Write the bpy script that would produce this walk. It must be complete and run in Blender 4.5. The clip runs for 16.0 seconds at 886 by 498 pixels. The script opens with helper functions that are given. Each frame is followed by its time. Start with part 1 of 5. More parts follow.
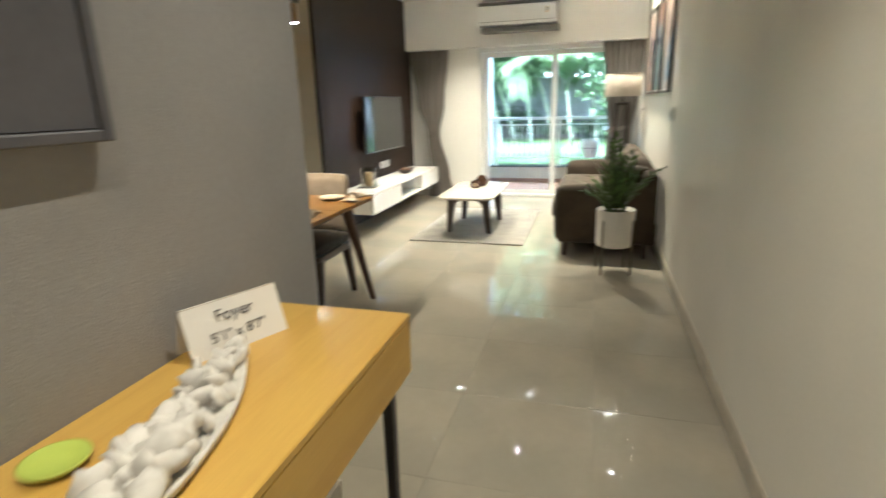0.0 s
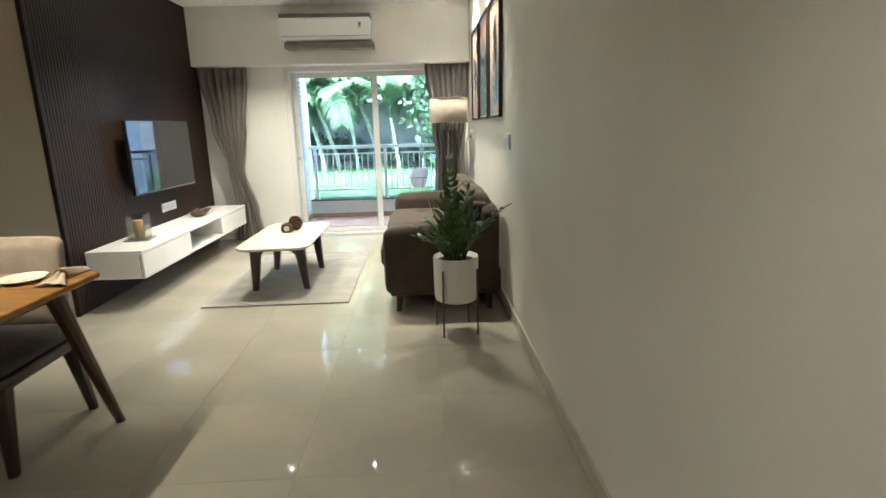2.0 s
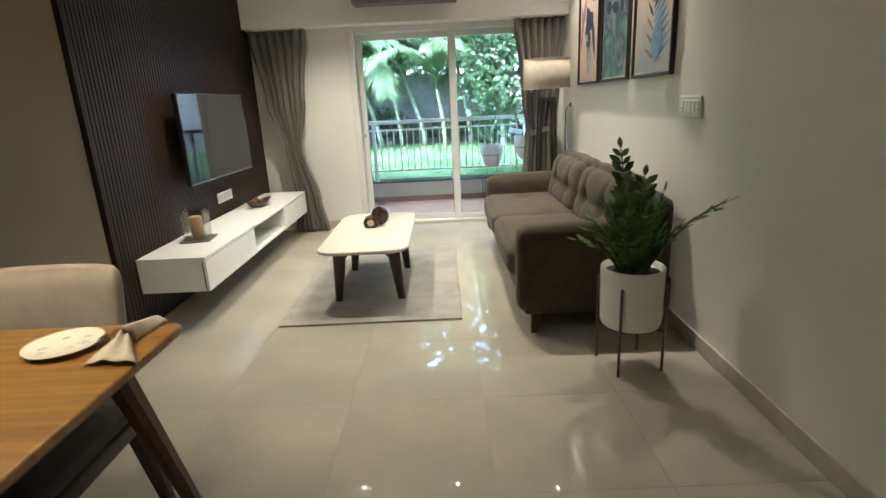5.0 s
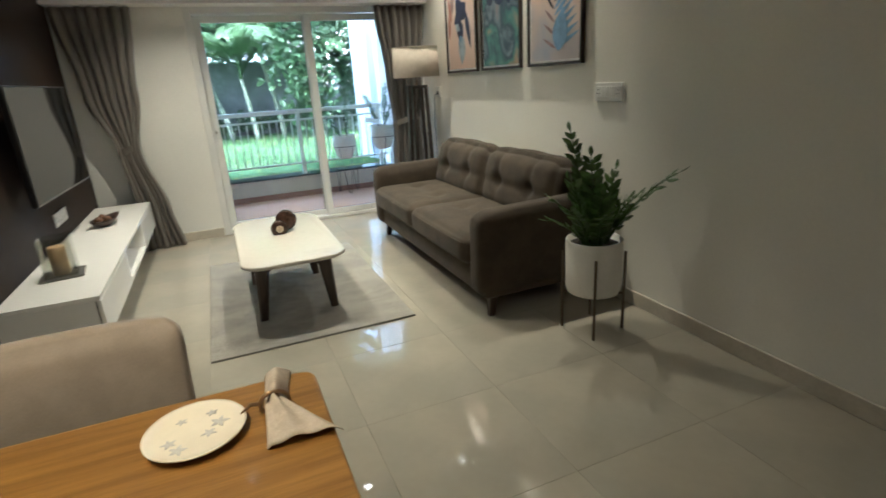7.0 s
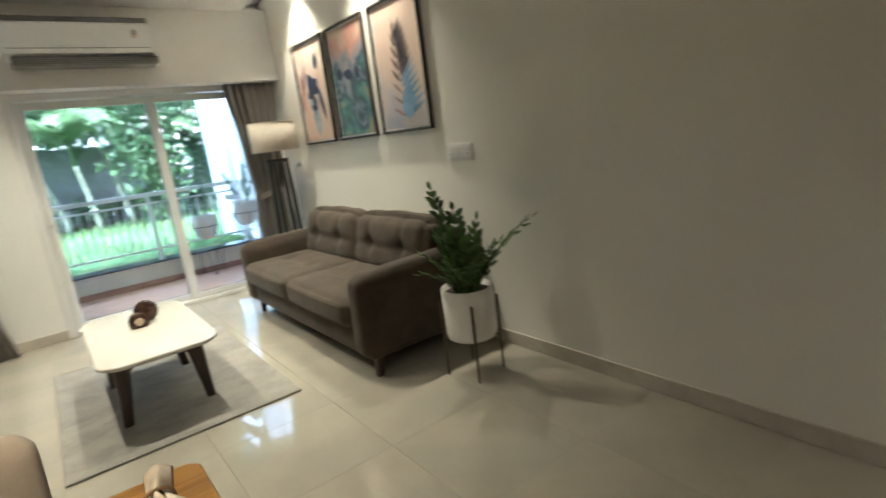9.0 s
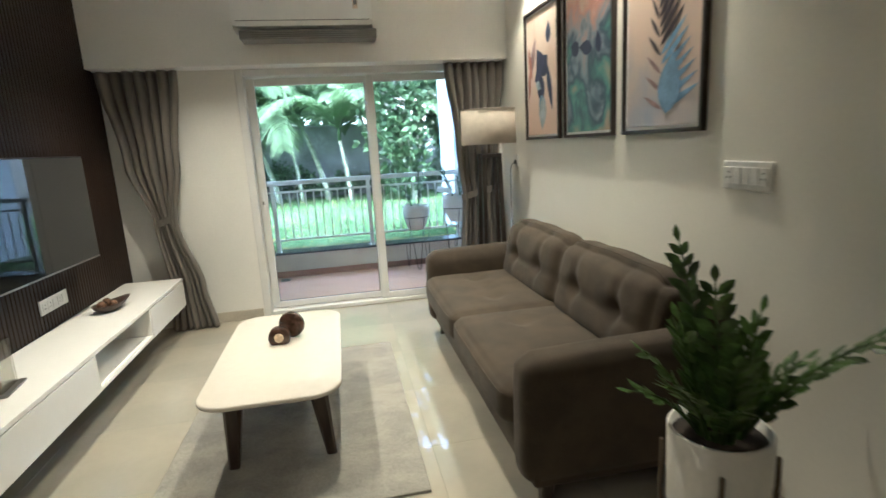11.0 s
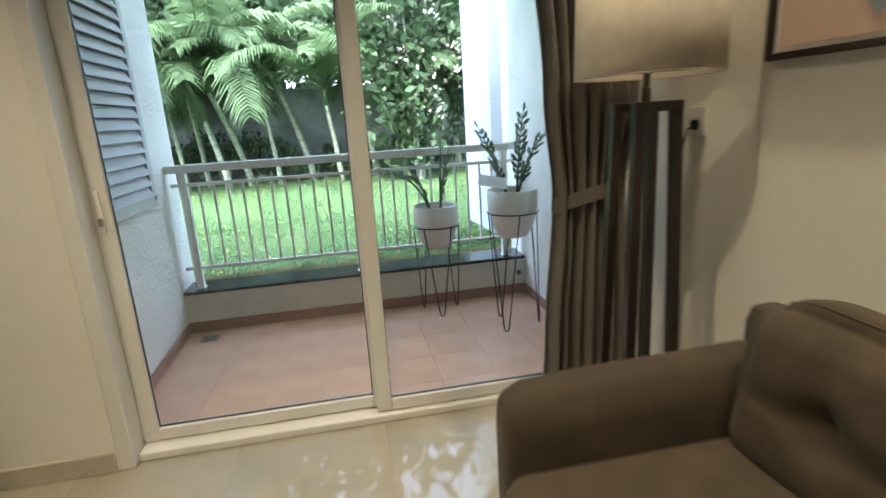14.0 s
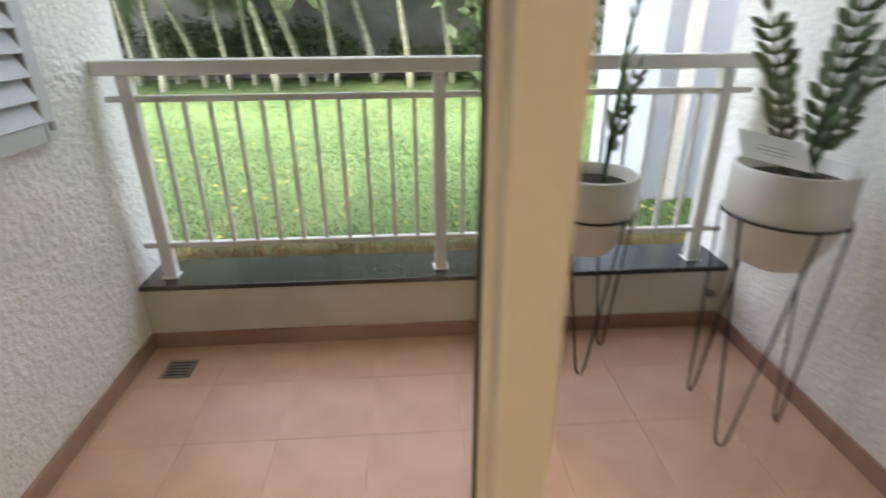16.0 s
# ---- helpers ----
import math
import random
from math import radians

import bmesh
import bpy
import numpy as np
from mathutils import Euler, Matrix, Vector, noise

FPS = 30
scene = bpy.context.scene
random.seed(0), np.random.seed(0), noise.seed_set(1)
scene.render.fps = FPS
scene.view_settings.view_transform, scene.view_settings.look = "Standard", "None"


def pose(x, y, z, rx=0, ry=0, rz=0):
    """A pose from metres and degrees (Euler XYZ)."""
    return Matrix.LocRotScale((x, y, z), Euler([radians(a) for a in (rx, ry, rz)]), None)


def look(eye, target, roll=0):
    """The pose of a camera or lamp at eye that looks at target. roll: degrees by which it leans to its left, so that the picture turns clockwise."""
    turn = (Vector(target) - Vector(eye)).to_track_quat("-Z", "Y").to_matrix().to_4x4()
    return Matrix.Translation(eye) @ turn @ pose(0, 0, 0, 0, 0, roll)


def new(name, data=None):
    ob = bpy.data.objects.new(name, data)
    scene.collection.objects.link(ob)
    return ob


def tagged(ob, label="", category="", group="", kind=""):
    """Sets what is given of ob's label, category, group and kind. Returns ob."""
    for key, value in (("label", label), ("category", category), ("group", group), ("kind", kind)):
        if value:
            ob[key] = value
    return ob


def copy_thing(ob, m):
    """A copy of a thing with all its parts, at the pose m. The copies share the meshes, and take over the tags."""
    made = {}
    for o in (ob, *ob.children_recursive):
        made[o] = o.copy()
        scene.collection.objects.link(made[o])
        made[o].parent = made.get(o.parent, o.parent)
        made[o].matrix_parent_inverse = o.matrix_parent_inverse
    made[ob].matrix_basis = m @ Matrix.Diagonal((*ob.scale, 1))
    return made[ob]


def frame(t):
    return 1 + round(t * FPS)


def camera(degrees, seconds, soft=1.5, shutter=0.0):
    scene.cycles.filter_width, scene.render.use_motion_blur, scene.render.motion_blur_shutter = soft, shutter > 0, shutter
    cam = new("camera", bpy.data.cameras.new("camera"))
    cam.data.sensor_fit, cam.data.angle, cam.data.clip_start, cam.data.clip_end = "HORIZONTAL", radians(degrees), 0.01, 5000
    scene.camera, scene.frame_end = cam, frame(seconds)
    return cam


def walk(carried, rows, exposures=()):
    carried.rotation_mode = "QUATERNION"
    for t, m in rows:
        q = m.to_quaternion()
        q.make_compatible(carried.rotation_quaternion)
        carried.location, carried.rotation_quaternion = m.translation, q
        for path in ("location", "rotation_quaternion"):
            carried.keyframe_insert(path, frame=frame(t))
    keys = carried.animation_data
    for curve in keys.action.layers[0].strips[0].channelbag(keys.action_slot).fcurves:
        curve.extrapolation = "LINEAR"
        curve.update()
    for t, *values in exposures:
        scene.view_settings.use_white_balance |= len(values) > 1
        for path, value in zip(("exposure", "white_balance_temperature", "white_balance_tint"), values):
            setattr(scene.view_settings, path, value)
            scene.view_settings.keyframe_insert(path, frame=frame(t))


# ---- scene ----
# ---- camera and its walk ----
cam = camera(80.9, 16.0, 1.5, 0.5)
PATH = [
    (0, (-0.604, -0.607, 1.336), (-1.137, 1.244, 0.796), -1.5),
    (0.5, (-0.635, -0.443, 1.354), (-0.809, 1.479, 0.829), -1.9),
    (1, (-0.611, -0.133, 1.335), (-0.72, 1.807, 0.861), -2.9),
    (1.5, (-0.582, 0.089, 1.339), (-0.649, 2.037, 0.89), -4.1),
    (2, (-0.611, 0.346, 1.318), (-0.534, 2.291, 0.86), -1.4),
    (2.5, (-0.641, 0.518, 1.303), (-0.529, 2.463, 0.851), -1.5),
    (3, (-0.665, 0.712, 1.301), (-0.611, 2.66, 0.847), -1.6),
    (3.5, (-0.679, 0.885, 1.311), (-0.771, 2.829, 0.846), -3.1),
    (4, (-0.764, 0.99, 1.289), (-0.944, 2.918, 0.787), -4.2),
    (6.5, (-2.048, 1.546, 1.33), (-1.513, 3.378, 0.73), -2.2),
    (7, (-2.099, 1.52, 1.341), (-1.379, 3.278, 0.717), -3.5),
    (7.5, (-2.161, 1.521, 1.326), (-1.107, 3.112, 0.729), -2.7),
    (8, (-2.398, 1.465, 1.303), (-0.877, 2.618, 0.705), -4.3),
    (8.5, (-2.36, 1.433, 1.327), (-0.83, 2.575, 0.733), -6.0),
    (9, (-2.13, 1.449, 1.349), (-0.963, 3.013, 0.911), -7.2),
    (9.5, (-1.887, 1.594, 1.352), (-0.874, 3.265, 0.925), -5.9),
    (10, (-1.64, 1.812, 1.406), (-0.846, 3.61, 1.032), -4.7),
    (12.5, (-1.396, 3.403, 1.336), (-1.27, 5.35, 0.898), -3.6),
    (13, (-1.374, 3.838, 1.326), (-1.217, 5.781, 0.879), -3.2),
    (13.5, (-1.221, 4.368, 1.294), (-0.824, 6.269, 0.818), -3.1),
    (14, (-1.212, 4.873, 1.284), (-0.86, 6.778, 0.788), -3.4),
    (14.5, (-1.187, 5.326, 1.302), (-0.877, 7.215, 0.722), -2.4),
    (15, (-1.078, 5.837, 1.258), (-0.785, 7.681, 0.54), -3.9),
    (15.5, (-1.156, 6.241, 1.215), (-0.834, 8.03, 0.382), -1.9),
    (16, (-1.246, 6.513, 1.204), (-1.132, 8.335, 0.386), -0.4),
]
EXPOSURES = [(0, 5.55, 4980, 8), (0.5, 5.38, 4980, 7), (1.2, 5.32, 4830, 8), (3.5, 5.33, 4900, 8), (4.2, 5.18, 4980, 8), (6.3, 4.50, 4850, 7), (7.0, 4.45, 4850, 7), (7.5, 4.30, 4850, 7), (8.0, 5.10, 4900, 6), (8.5, 5.15, 4900, 6), (9.0, 4.80, 4950, 7), (9.5, 4.68, 4900, 7),
             (10.2, 4.72, 4900, 7), (12.3, 4.30, 4950, 9), (13.0, 4.05, 5050, 8), (13.5, 4.00, 5250, 8), (14.5, 3.95, 6350, 13), (15.5, 4.03, 7050, 22), (16, 3.85, 7200, 23)]
walk(cam, [(t, look(eye, target, roll)) for t, eye, target, roll in PATH], EXPOSURES)

SKY, SUN = 0.15, 1.0                    # daylight
SPOT, TRACK, FOYER = 6.2, 0.55, 2.5      # watts of the ceiling spots, the dining track and the foyer's spots
LAMP, LAMP2 = (1.0, 0.77, 0.46), (1.0, 0.72, 0.36)

# ---- world, sun and lamps of the place ----
world = bpy.data.worlds.new("sky")
scene.world = world
world.use_nodes = True
wn = world.node_tree
sky = wn.nodes.new("ShaderNodeTexSky")
sky.sky_type, sky.sun_disc = "NISHITA", False
sky.sun_elevation, sky.sun_rotation = radians(58), radians(200)
sky.air_density, sky.dust_density, sky.ozone_density = 1.0, 3.0, 1.0
cloud = wn.nodes.new("ShaderNodeHueSaturation")          # a hazy, nearly white sky
cloud.inputs["Saturation"].default_value = 0.6
wn.links.new(sky.outputs["Color"], cloud.inputs["Color"])
wn.links.new(cloud.outputs["Color"], wn.nodes["Background"].inputs["Color"])
wn.nodes["Background"].inputs["Strength"].default_value = SKY

sun = new("sun", bpy.data.lights.new("sun", "SUN"))
sun.data.energy, sun.data.angle, sun.data.color = SUN, radians(45), (1.0, 0.98, 0.95)
sun.matrix_world = look((0, 0, 20), (3.5, 6.5, 6), 0)


# ---- materials ----
def material(name, color, rough=0.5, metal=0.0, vary=0.08, scale=6.0, fine=60.0, bump=0.0, bump_scale=120.0,
             stretch=(1, 1, 1), second=None, blend=(0.4, 0.6), island=0.0, spec=0.5, coat=0.0, sheen=0.0, rough_vary=0.06,
             translucent=0.0, each=0.0):
    """A surface with broad and fine variation of its colour, uneven gloss and fine relief."""
    m = bpy.data.materials.new(name)
    m.use_nodes = True
    t = m.node_tree
    b = t.nodes["Principled BSDF"]
    co = t.nodes.new("ShaderNodeTexCoord")
    mp = t.nodes.new("ShaderNodeMapping")
    mp.inputs["Scale"].default_value = stretch
    t.links.new(co.outputs["Object"], mp.inputs["Vector"])

    def noise_node(s, detail=3.0, rgh=0.55):
        n = t.nodes.new("ShaderNodeTexNoise")
        n.inputs["Scale"].default_value, n.inputs["Detail"].default_value, n.inputs["Roughness"].default_value = s, detail, rgh
        t.links.new(mp.outputs["Vector"], n.inputs["Vector"])
        return n
    broad, small = noise_node(scale), noise_node(fine, 2.0)
    ramp = t.nodes.new("ShaderNodeMapRange")
    ramp.inputs["From Min"].default_value, ramp.inputs["From Max"].default_value = blend
    t.links.new(broad.outputs["Fac"], ramp.inputs["Value"])
    mix = t.nodes.new("ShaderNodeMix")
    mix.data_type = "RGBA"
    second = second or tuple(c * (1 - 2 * vary) for c in color)
    mix.inputs["A"].default_value, mix.inputs["B"].default_value = (*color, 1), (*second, 1)
    t.links.new(ramp.outputs["Result"], mix.inputs["Factor"])
    hsv = t.nodes.new("ShaderNodeHueSaturation")
    t.links.new(mix.outputs["Result"], hsv.inputs["Color"])
    val = t.nodes.new("ShaderNodeMapRange")
    val.inputs["From Min"].default_value, val.inputs["From Max"].default_value = 0.25, 0.75
    val.inputs["To Min"].default_value, val.inputs["To Max"].default_value = 1 - vary, 1 + vary
    t.links.new(small.outputs["Fac"], val.inputs["Value"])
    last = val.outputs["Result"]
    for amount, node, out in ((island, "ShaderNodeNewGeometry", "Random Per Island"), (each, "ShaderNodeObjectInfo", "Random")):
        if amount:
            g = t.nodes.new(node)
            r = t.nodes.new("ShaderNodeMapRange")
            r.inputs["To Min"].default_value, r.inputs["To Max"].default_value = 1 - amount, 1 + amount
            t.links.new(g.outputs[out], r.inputs["Value"])
            mul = t.nodes.new("ShaderNodeMath")
            mul.operation = "MULTIPLY"
            t.links.new(last, mul.inputs[0])
            t.links.new(r.outputs["Result"], mul.inputs[1])
            last = mul.outputs[0]
    t.links.new(last, hsv.inputs["Value"])
    t.links.new(hsv.outputs["Color"], b.inputs["Base Color"])
    rr = t.nodes.new("ShaderNodeMapRange")
    rr.inputs["To Min"].default_value, rr.inputs["To Max"].default_value = max(0.0, rough - rough_vary), min(1.0, rough + rough_vary)
    t.links.new(broad.outputs["Fac"], rr.inputs["Value"])
    t.links.new(rr.outputs["Result"], b.inputs["Roughness"])
    b.inputs["Metallic"].default_value = metal
    b.inputs["Specular IOR Level"].default_value = spec
    b.inputs["Coat Weight"].default_value = coat
    b.inputs["Coat Roughness"].default_value = 0.08
    b.inputs["Sheen Weight"].default_value = sheen
    if bump:
        n = noise_node(bump_scale, 3.0, 0.6)
        bp = t.nodes.new("ShaderNodeBump")
        bp.inputs["Strength"].default_value, bp.inputs["Distance"].default_value = min(1.0, bump), 0.004
        t.links.new(n.outputs["Fac"], bp.inputs["Height"])
        t.links.new(bp.outputs["Normal"], b.inputs["Normal"])
    if translucent:
        tr = t.nodes.new("ShaderNodeBsdfTranslucent")
        t.links.new(hsv.outputs["Color"], tr.inputs["Color"])
        ms = t.nodes.new("ShaderNodeMixShader")
        ms.inputs["Fac"].default_value = translucent
        t.links.new(b.outputs["BSDF"], ms.inputs[1])
        t.links.new(tr.outputs["BSDF"], ms.inputs[2])
        t.links.new(ms.outputs["Shader"], t.nodes["Material Output"].inputs["Surface"])
    return m


def glowing(name, color, strength):
    m = material(name, color, 0.5)
    b = m.node_tree.nodes["Principled BSDF"]
    b.inputs["Emission Color"].default_value, b.inputs["Emission Strength"].default_value = (*color, 1), strength
    return m


def clear_glass(name, tint=(1, 1, 1)):
    m = bpy.data.materials.new(name)
    m.use_nodes = True
    t = m.node_tree
    t.nodes.remove(t.nodes["Principled BSDF"])
    tr, gl = t.nodes.new("ShaderNodeBsdfTransparent"), t.nodes.new("ShaderNodeBsdfGlossy")
    tr.inputs["Color"].default_value = (*tint, 1)
    gl.inputs["Roughness"].default_value = 0.01
    fr = t.nodes.new("ShaderNodeLayerWeight")
    fr.inputs["Blend"].default_value = 0.5
    pw = t.nodes.new("ShaderNodeMath")
    pw.operation = "POWER"
    pw.inputs[1].default_value = 5.0
    ad = t.nodes.new("ShaderNodeMath")
    ad.operation, ad.use_clamp = "MULTIPLY_ADD", True
    ad.inputs[1].default_value, ad.inputs[2].default_value = 0.9, 0.035
    ms = t.nodes.new("ShaderNodeMixShader")
    t.links.new(fr.outputs["Facing"], pw.inputs[0])
    t.links.new(pw.outputs["Value"], ad.inputs[0])
    t.links.new(ad.outputs["Value"], ms.inputs["Fac"])
    t.links.new(tr.outputs["BSDF"], ms.inputs[1])
    t.links.new(gl.outputs["BSDF"], ms.inputs[2])
    t.links.new(ms.outputs["Shader"], t.nodes["Material Output"].inputs["Surface"])
    return m


M_WALL = material("cream wall paint", (0.80, 0.775, 0.70), 0.55, vary=0.02, scale=1.2, bump=0.12, bump_scale=260)
M_WALLW = material("white wall paint", (0.78, 0.77, 0.73), 0.6, vary=0.02, scale=1.2, bump=0.1, bump_scale=260)
M_TAN = material("tan wall paint", (0.57, 0.52, 0.39), 0.6, vary=0.03, scale=1.0, bump=0.15, bump_scale=220)
M_GREY = material("grey textured wall paint", (0.285, 0.28, 0.285), 0.6, vary=0.05, scale=2.0, bump=0.3, bump_scale=180)
M_CEIL = material("white ceiling paint", (0.82, 0.82, 0.80), 0.7, vary=0.01)
M_SKIRT = material("beige stone skirting", (0.50, 0.46, 0.38), 0.3, vary=0.06, scale=8)
M_TILE = material("polished cream floor tile", (0.365, 0.332, 0.27), 0.03, vary=0.02, scale=2.2, fine=25, second=(0.325, 0.303, 0.252), each=0.006, spec=0.55, rough_vary=0.015)
M_GROUT = material("floor grout", (0.30, 0.28, 0.24), 0.35)
M_PANEL = material("dark walnut fluted panel", (0.027, 0.0155, 0.0105), 0.55, spec=0.25, vary=0.25, scale=3, fine=40, stretch=(6, 6, 0.4), each=0.12, bump=0.2, bump_scale=40)
M_UPVC = material("white door frame", (0.72, 0.72, 0.70), 0.3, vary=0.015)
M_GLASS = clear_glass("window glass", (0.95, 0.97, 0.96))
M_CURTAIN = material("taupe grey curtain cloth", (0.25, 0.225, 0.195), 0.85, vary=0.06, scale=14, fine=220, stretch=(1, 1, 0.15), bump=0.3, bump_scale=500, sheen=0.3, translucent=0.42)
M_SOFA = material("taupe velvet upholstery", (0.046, 0.0318, 0.0168), 0.85, vary=0.16, scale=7, fine=160, bump=0.25, bump_scale=420, sheen=0.06)
M_DARKWOOD = material("dark stained wood", (0.045, 0.028, 0.02), 0.35, vary=0.2, scale=4, fine=30, stretch=(8, 8, 0.6))
M_BLACKWOOD = material("espresso lamp wood", (0.028, 0.019, 0.016), 0.4, vary=0.15, scale=4, fine=30)
M_MARBLE = material("white polished marble", (0.60, 0.565, 0.50), 0.06, vary=0.02, scale=2.5, second=(0.53, 0.49, 0.43), blend=(0.55, 0.75), fine=30)
M_RUG = material("grey beige distressed rug", (0.31, 0.29, 0.25), 0.95, vary=0.2, scale=5, fine=70, second=(0.22, 0.21, 0.185), blend=(0.38, 0.64), stretch=(1, 1.4, 1), bump=0.8, bump_scale=300, sheen=0.3)
M_LACQ = material("white gloss lacquer", (0.80, 0.79, 0.76), 0.2, vary=0.01)
M_TVB = material("black television casing", (0.012, 0.012, 0.013), 0.3)
M_SCREEN = material("dark television screen", (0.006, 0.007, 0.008), 0.03, vary=0.02, rough_vary=0.005, spec=0.36)
M_TEAK = material("honey brown table wood", (0.295, 0.150, 0.026), 0.34, vary=0.14, scale=2.2, fine=22, second=(0.165, 0.076, 0.012), blend=(0.34, 0.72), stretch=(0.8, 17, 17), bump=0.12, bump_scale=30, coat=0.15)
M_LEG = material("dark brown table leg wood", (0.085, 0.045, 0.025), 0.4, vary=0.15, scale=4, fine=30, stretch=(8, 8, 0.8))
M_OAK = material("amber oak console veneer", (0.58, 0.375, 0.075), 0.35, vary=0.035, scale=2, fine=18, second=(0.54, 0.335, 0.065), stretch=(12, 1, 12), coat=0.1)
M_CHAIR = material("pale beige chair fabric", (0.31, 0.25, 0.19), 0.85, vary=0.06, scale=12, fine=240, bump=0.25, bump_scale=500, sheen=0.3)
M_CHAIRD = material("dark grey chair seat fabric", (0.06, 0.055, 0.05), 0.8, vary=0.1, scale=12, fine=240, bump=0.25, bump_scale=500)
M_PLATE = material("cream glazed plate", (0.76, 0.69, 0.55), 0.18, vary=0.02)
M_PLATEB = material("faded blue plate pattern", (0.60, 0.58, 0.54), 0.2, vary=0.1)
M_NAPKIN = material("beige linen napkin", (0.54, 0.46, 0.36), 0.9, vary=0.08, scale=30, fine=300, bump=0.4, bump_scale=600)
M_BRASS = material("antique brass", (0.33, 0.22, 0.12), 0.35, metal=0.85, vary=0.08)
M_BLACKM = material("black painted metal", (0.02, 0.02, 0.02), 0.4)
M_BRONZE = material("dark bronze stand metal", (0.11, 0.085, 0.06), 0.4, metal=0.6)
M_POT = material("white matt ceramic pot", (0.74, 0.72, 0.66), 0.4, vary=0.03, scale=6)
M_SOIL = material("dark potting soil", (0.035, 0.025, 0.018), 0.95, vary=0.4, bump=1, bump_scale=90)
M_LEAF = material("glossy dark green leaf", (0.070, 0.128, 0.028), 0.3, vary=0.2, scale=20, island=0.3, translucent=0.12)
M_LEAFB = material("fresh green leaf", (0.085, 0.14, 0.062), 0.45, spec=0.35, vary=0.2, scale=20, island=0.3, translucent=0.2)
M_SHADE = material("cream linen lamp shade", (0.62, 0.56, 0.47), 0.85, vary=0.04, scale=20, fine=300, bump=0.25, bump_scale=500, translucent=0.2)
M_FRAME = material("dark brown picture frame", (0.03, 0.02, 0.016), 0.4, vary=0.15)
M_PLASTIC = material("white switch plastic", (0.78, 0.77, 0.74), 0.35)
M_AC = material("white air conditioner plastic", (0.80, 0.80, 0.77), 0.35, vary=0.01)
M_ACD = material("grey vent plastic and louvre shade", (0.17, 0.165, 0.15), 0.5)
M_WAX = material("tan candle wax", (0.50, 0.36, 0.20), 0.5)
M_AGATE = material("brown polished stone", (0.085, 0.045, 0.03), 0.2, vary=0.3, scale=25)
M_PALE = material("pale stone core", (0.66, 0.52, 0.36), 0.3, vary=0.2, scale=40)
M_BALL = material("rattan ball", (0.20, 0.10, 0.05), 0.7, vary=0.4, scale=60, bump=0.6)
M_PLASTER = material("rough white exterior plaster", (0.82, 0.815, 0.78), 0.85, vary=0.05, scale=3, fine=40, bump=1.0, bump_scale=42)
M_PLASTER.node_tree.nodes["Bump"].inputs["Distance"].default_value = 0.014      # thrown, lumpy render
M_WING = material("pale blue exterior plaster", (0.40, 0.46, 0.53), 0.85, vary=0.04, scale=2, bump=0.6, bump_scale=60)
M_KERB = material("cream exterior paint", (0.66, 0.64, 0.54), 0.6, vary=0.06, scale=4, bump=0.2)
M_GRANITE = material("black granite", (0.016, 0.019, 0.021), 0.22, vary=0.3, scale=40, fine=200, second=(0.035, 0.04, 0.043))
M_TERRA = material("terracotta balcony tile", (0.57, 0.36, 0.26), 0.33, vary=0.05, scale=5, fine=60, each=0.04, second=(0.52, 0.32, 0.23))
M_TERRAG = material("balcony grout", (0.53, 0.335, 0.24), 0.8)
M_TERRAS = material("terracotta skirting tile", (0.34, 0.20, 0.15), 0.45, vary=0.08, scale=6)
M_RAIL = material("white painted steel", (0.76, 0.76, 0.72), 0.4, vary=0.03)
M_LOUVRE = material("light grey aluminium louvre", (0.56, 0.57, 0.58), 0.45, metal=0.1, vary=0.03)
M_STEEL = material("dull steel", (0.30, 0.29, 0.27), 0.4, metal=0.8)
M_LAWN = material("lawn soil and turf", (0.052, 0.105, 0.03), 0.95, vary=0.3, scale=2.2, fine=40, second=(0.065, 0.11, 0.036), blend=(0.5, 0.7), bump=1, bump_scale=40)
M_GRASS = material("bright green grass blade", (0.074, 0.135, 0.045), 0.7, vary=0.2, scale=1.4, island=0.18, second=(0.060, 0.125, 0.040), translucent=0.25)
M_YELLOW = material("fallen yellow leaf", (0.42, 0.36, 0.06), 0.6, island=0.2)
M_DRY = material("dry straw", (0.36, 0.27, 0.13), 0.8, vary=0.2, island=0.3)
M_BOUND = material("weathered grey boundary wall", (0.26, 0.27, 0.27), 0.9, vary=0.2, scale=1.5, fine=12, second=(0.16, 0.165, 0.16), bump=0.6, bump_scale=25)
M_TRUNK = material("pale ringed palm trunk", (0.34, 0.36, 0.28), 0.7, vary=0.2, scale=3, fine=12, second=(0.20, 0.22, 0.15), stretch=(1, 1, 9))
M_PALM = material("light green palm frond", (0.115, 0.178, 0.08), 0.6, spec=0.25, vary=0.15, scale=3, island=0.25, translucent=0.35)
M_HEDGE = material("dark green shrub leaf", (0.078, 0.125, 0.062), 0.6, spec=0.25, vary=0.2, scale=2, island=0.4, translucent=0.3)
M_FLOWER = material("white pink blossom", (0.78, 0.66, 0.60), 0.6, island=0.2, translucent=0.2)
M_PAPER = material("white card", (0.80, 0.79, 0.77), 0.6, vary=0.01)
M_INK = material("dark grey ink", (0.10, 0.10, 0.11), 0.7)
M_CORAL = material("white carved sculpture", (0.70, 0.68, 0.64), 0.7, vary=0.06, scale=20, bump=0.4, bump_scale=80)
M_LIME = material("lime green dish glaze", (0.50, 0.60, 0.10), 0.25, vary=0.03)
M_BULB = glowing("lit lamp lens", (1.0, 0.86, 0.66), 9.0)
M_DARKIN = material("dark recess", (0.03, 0.03, 0.03), 0.8)


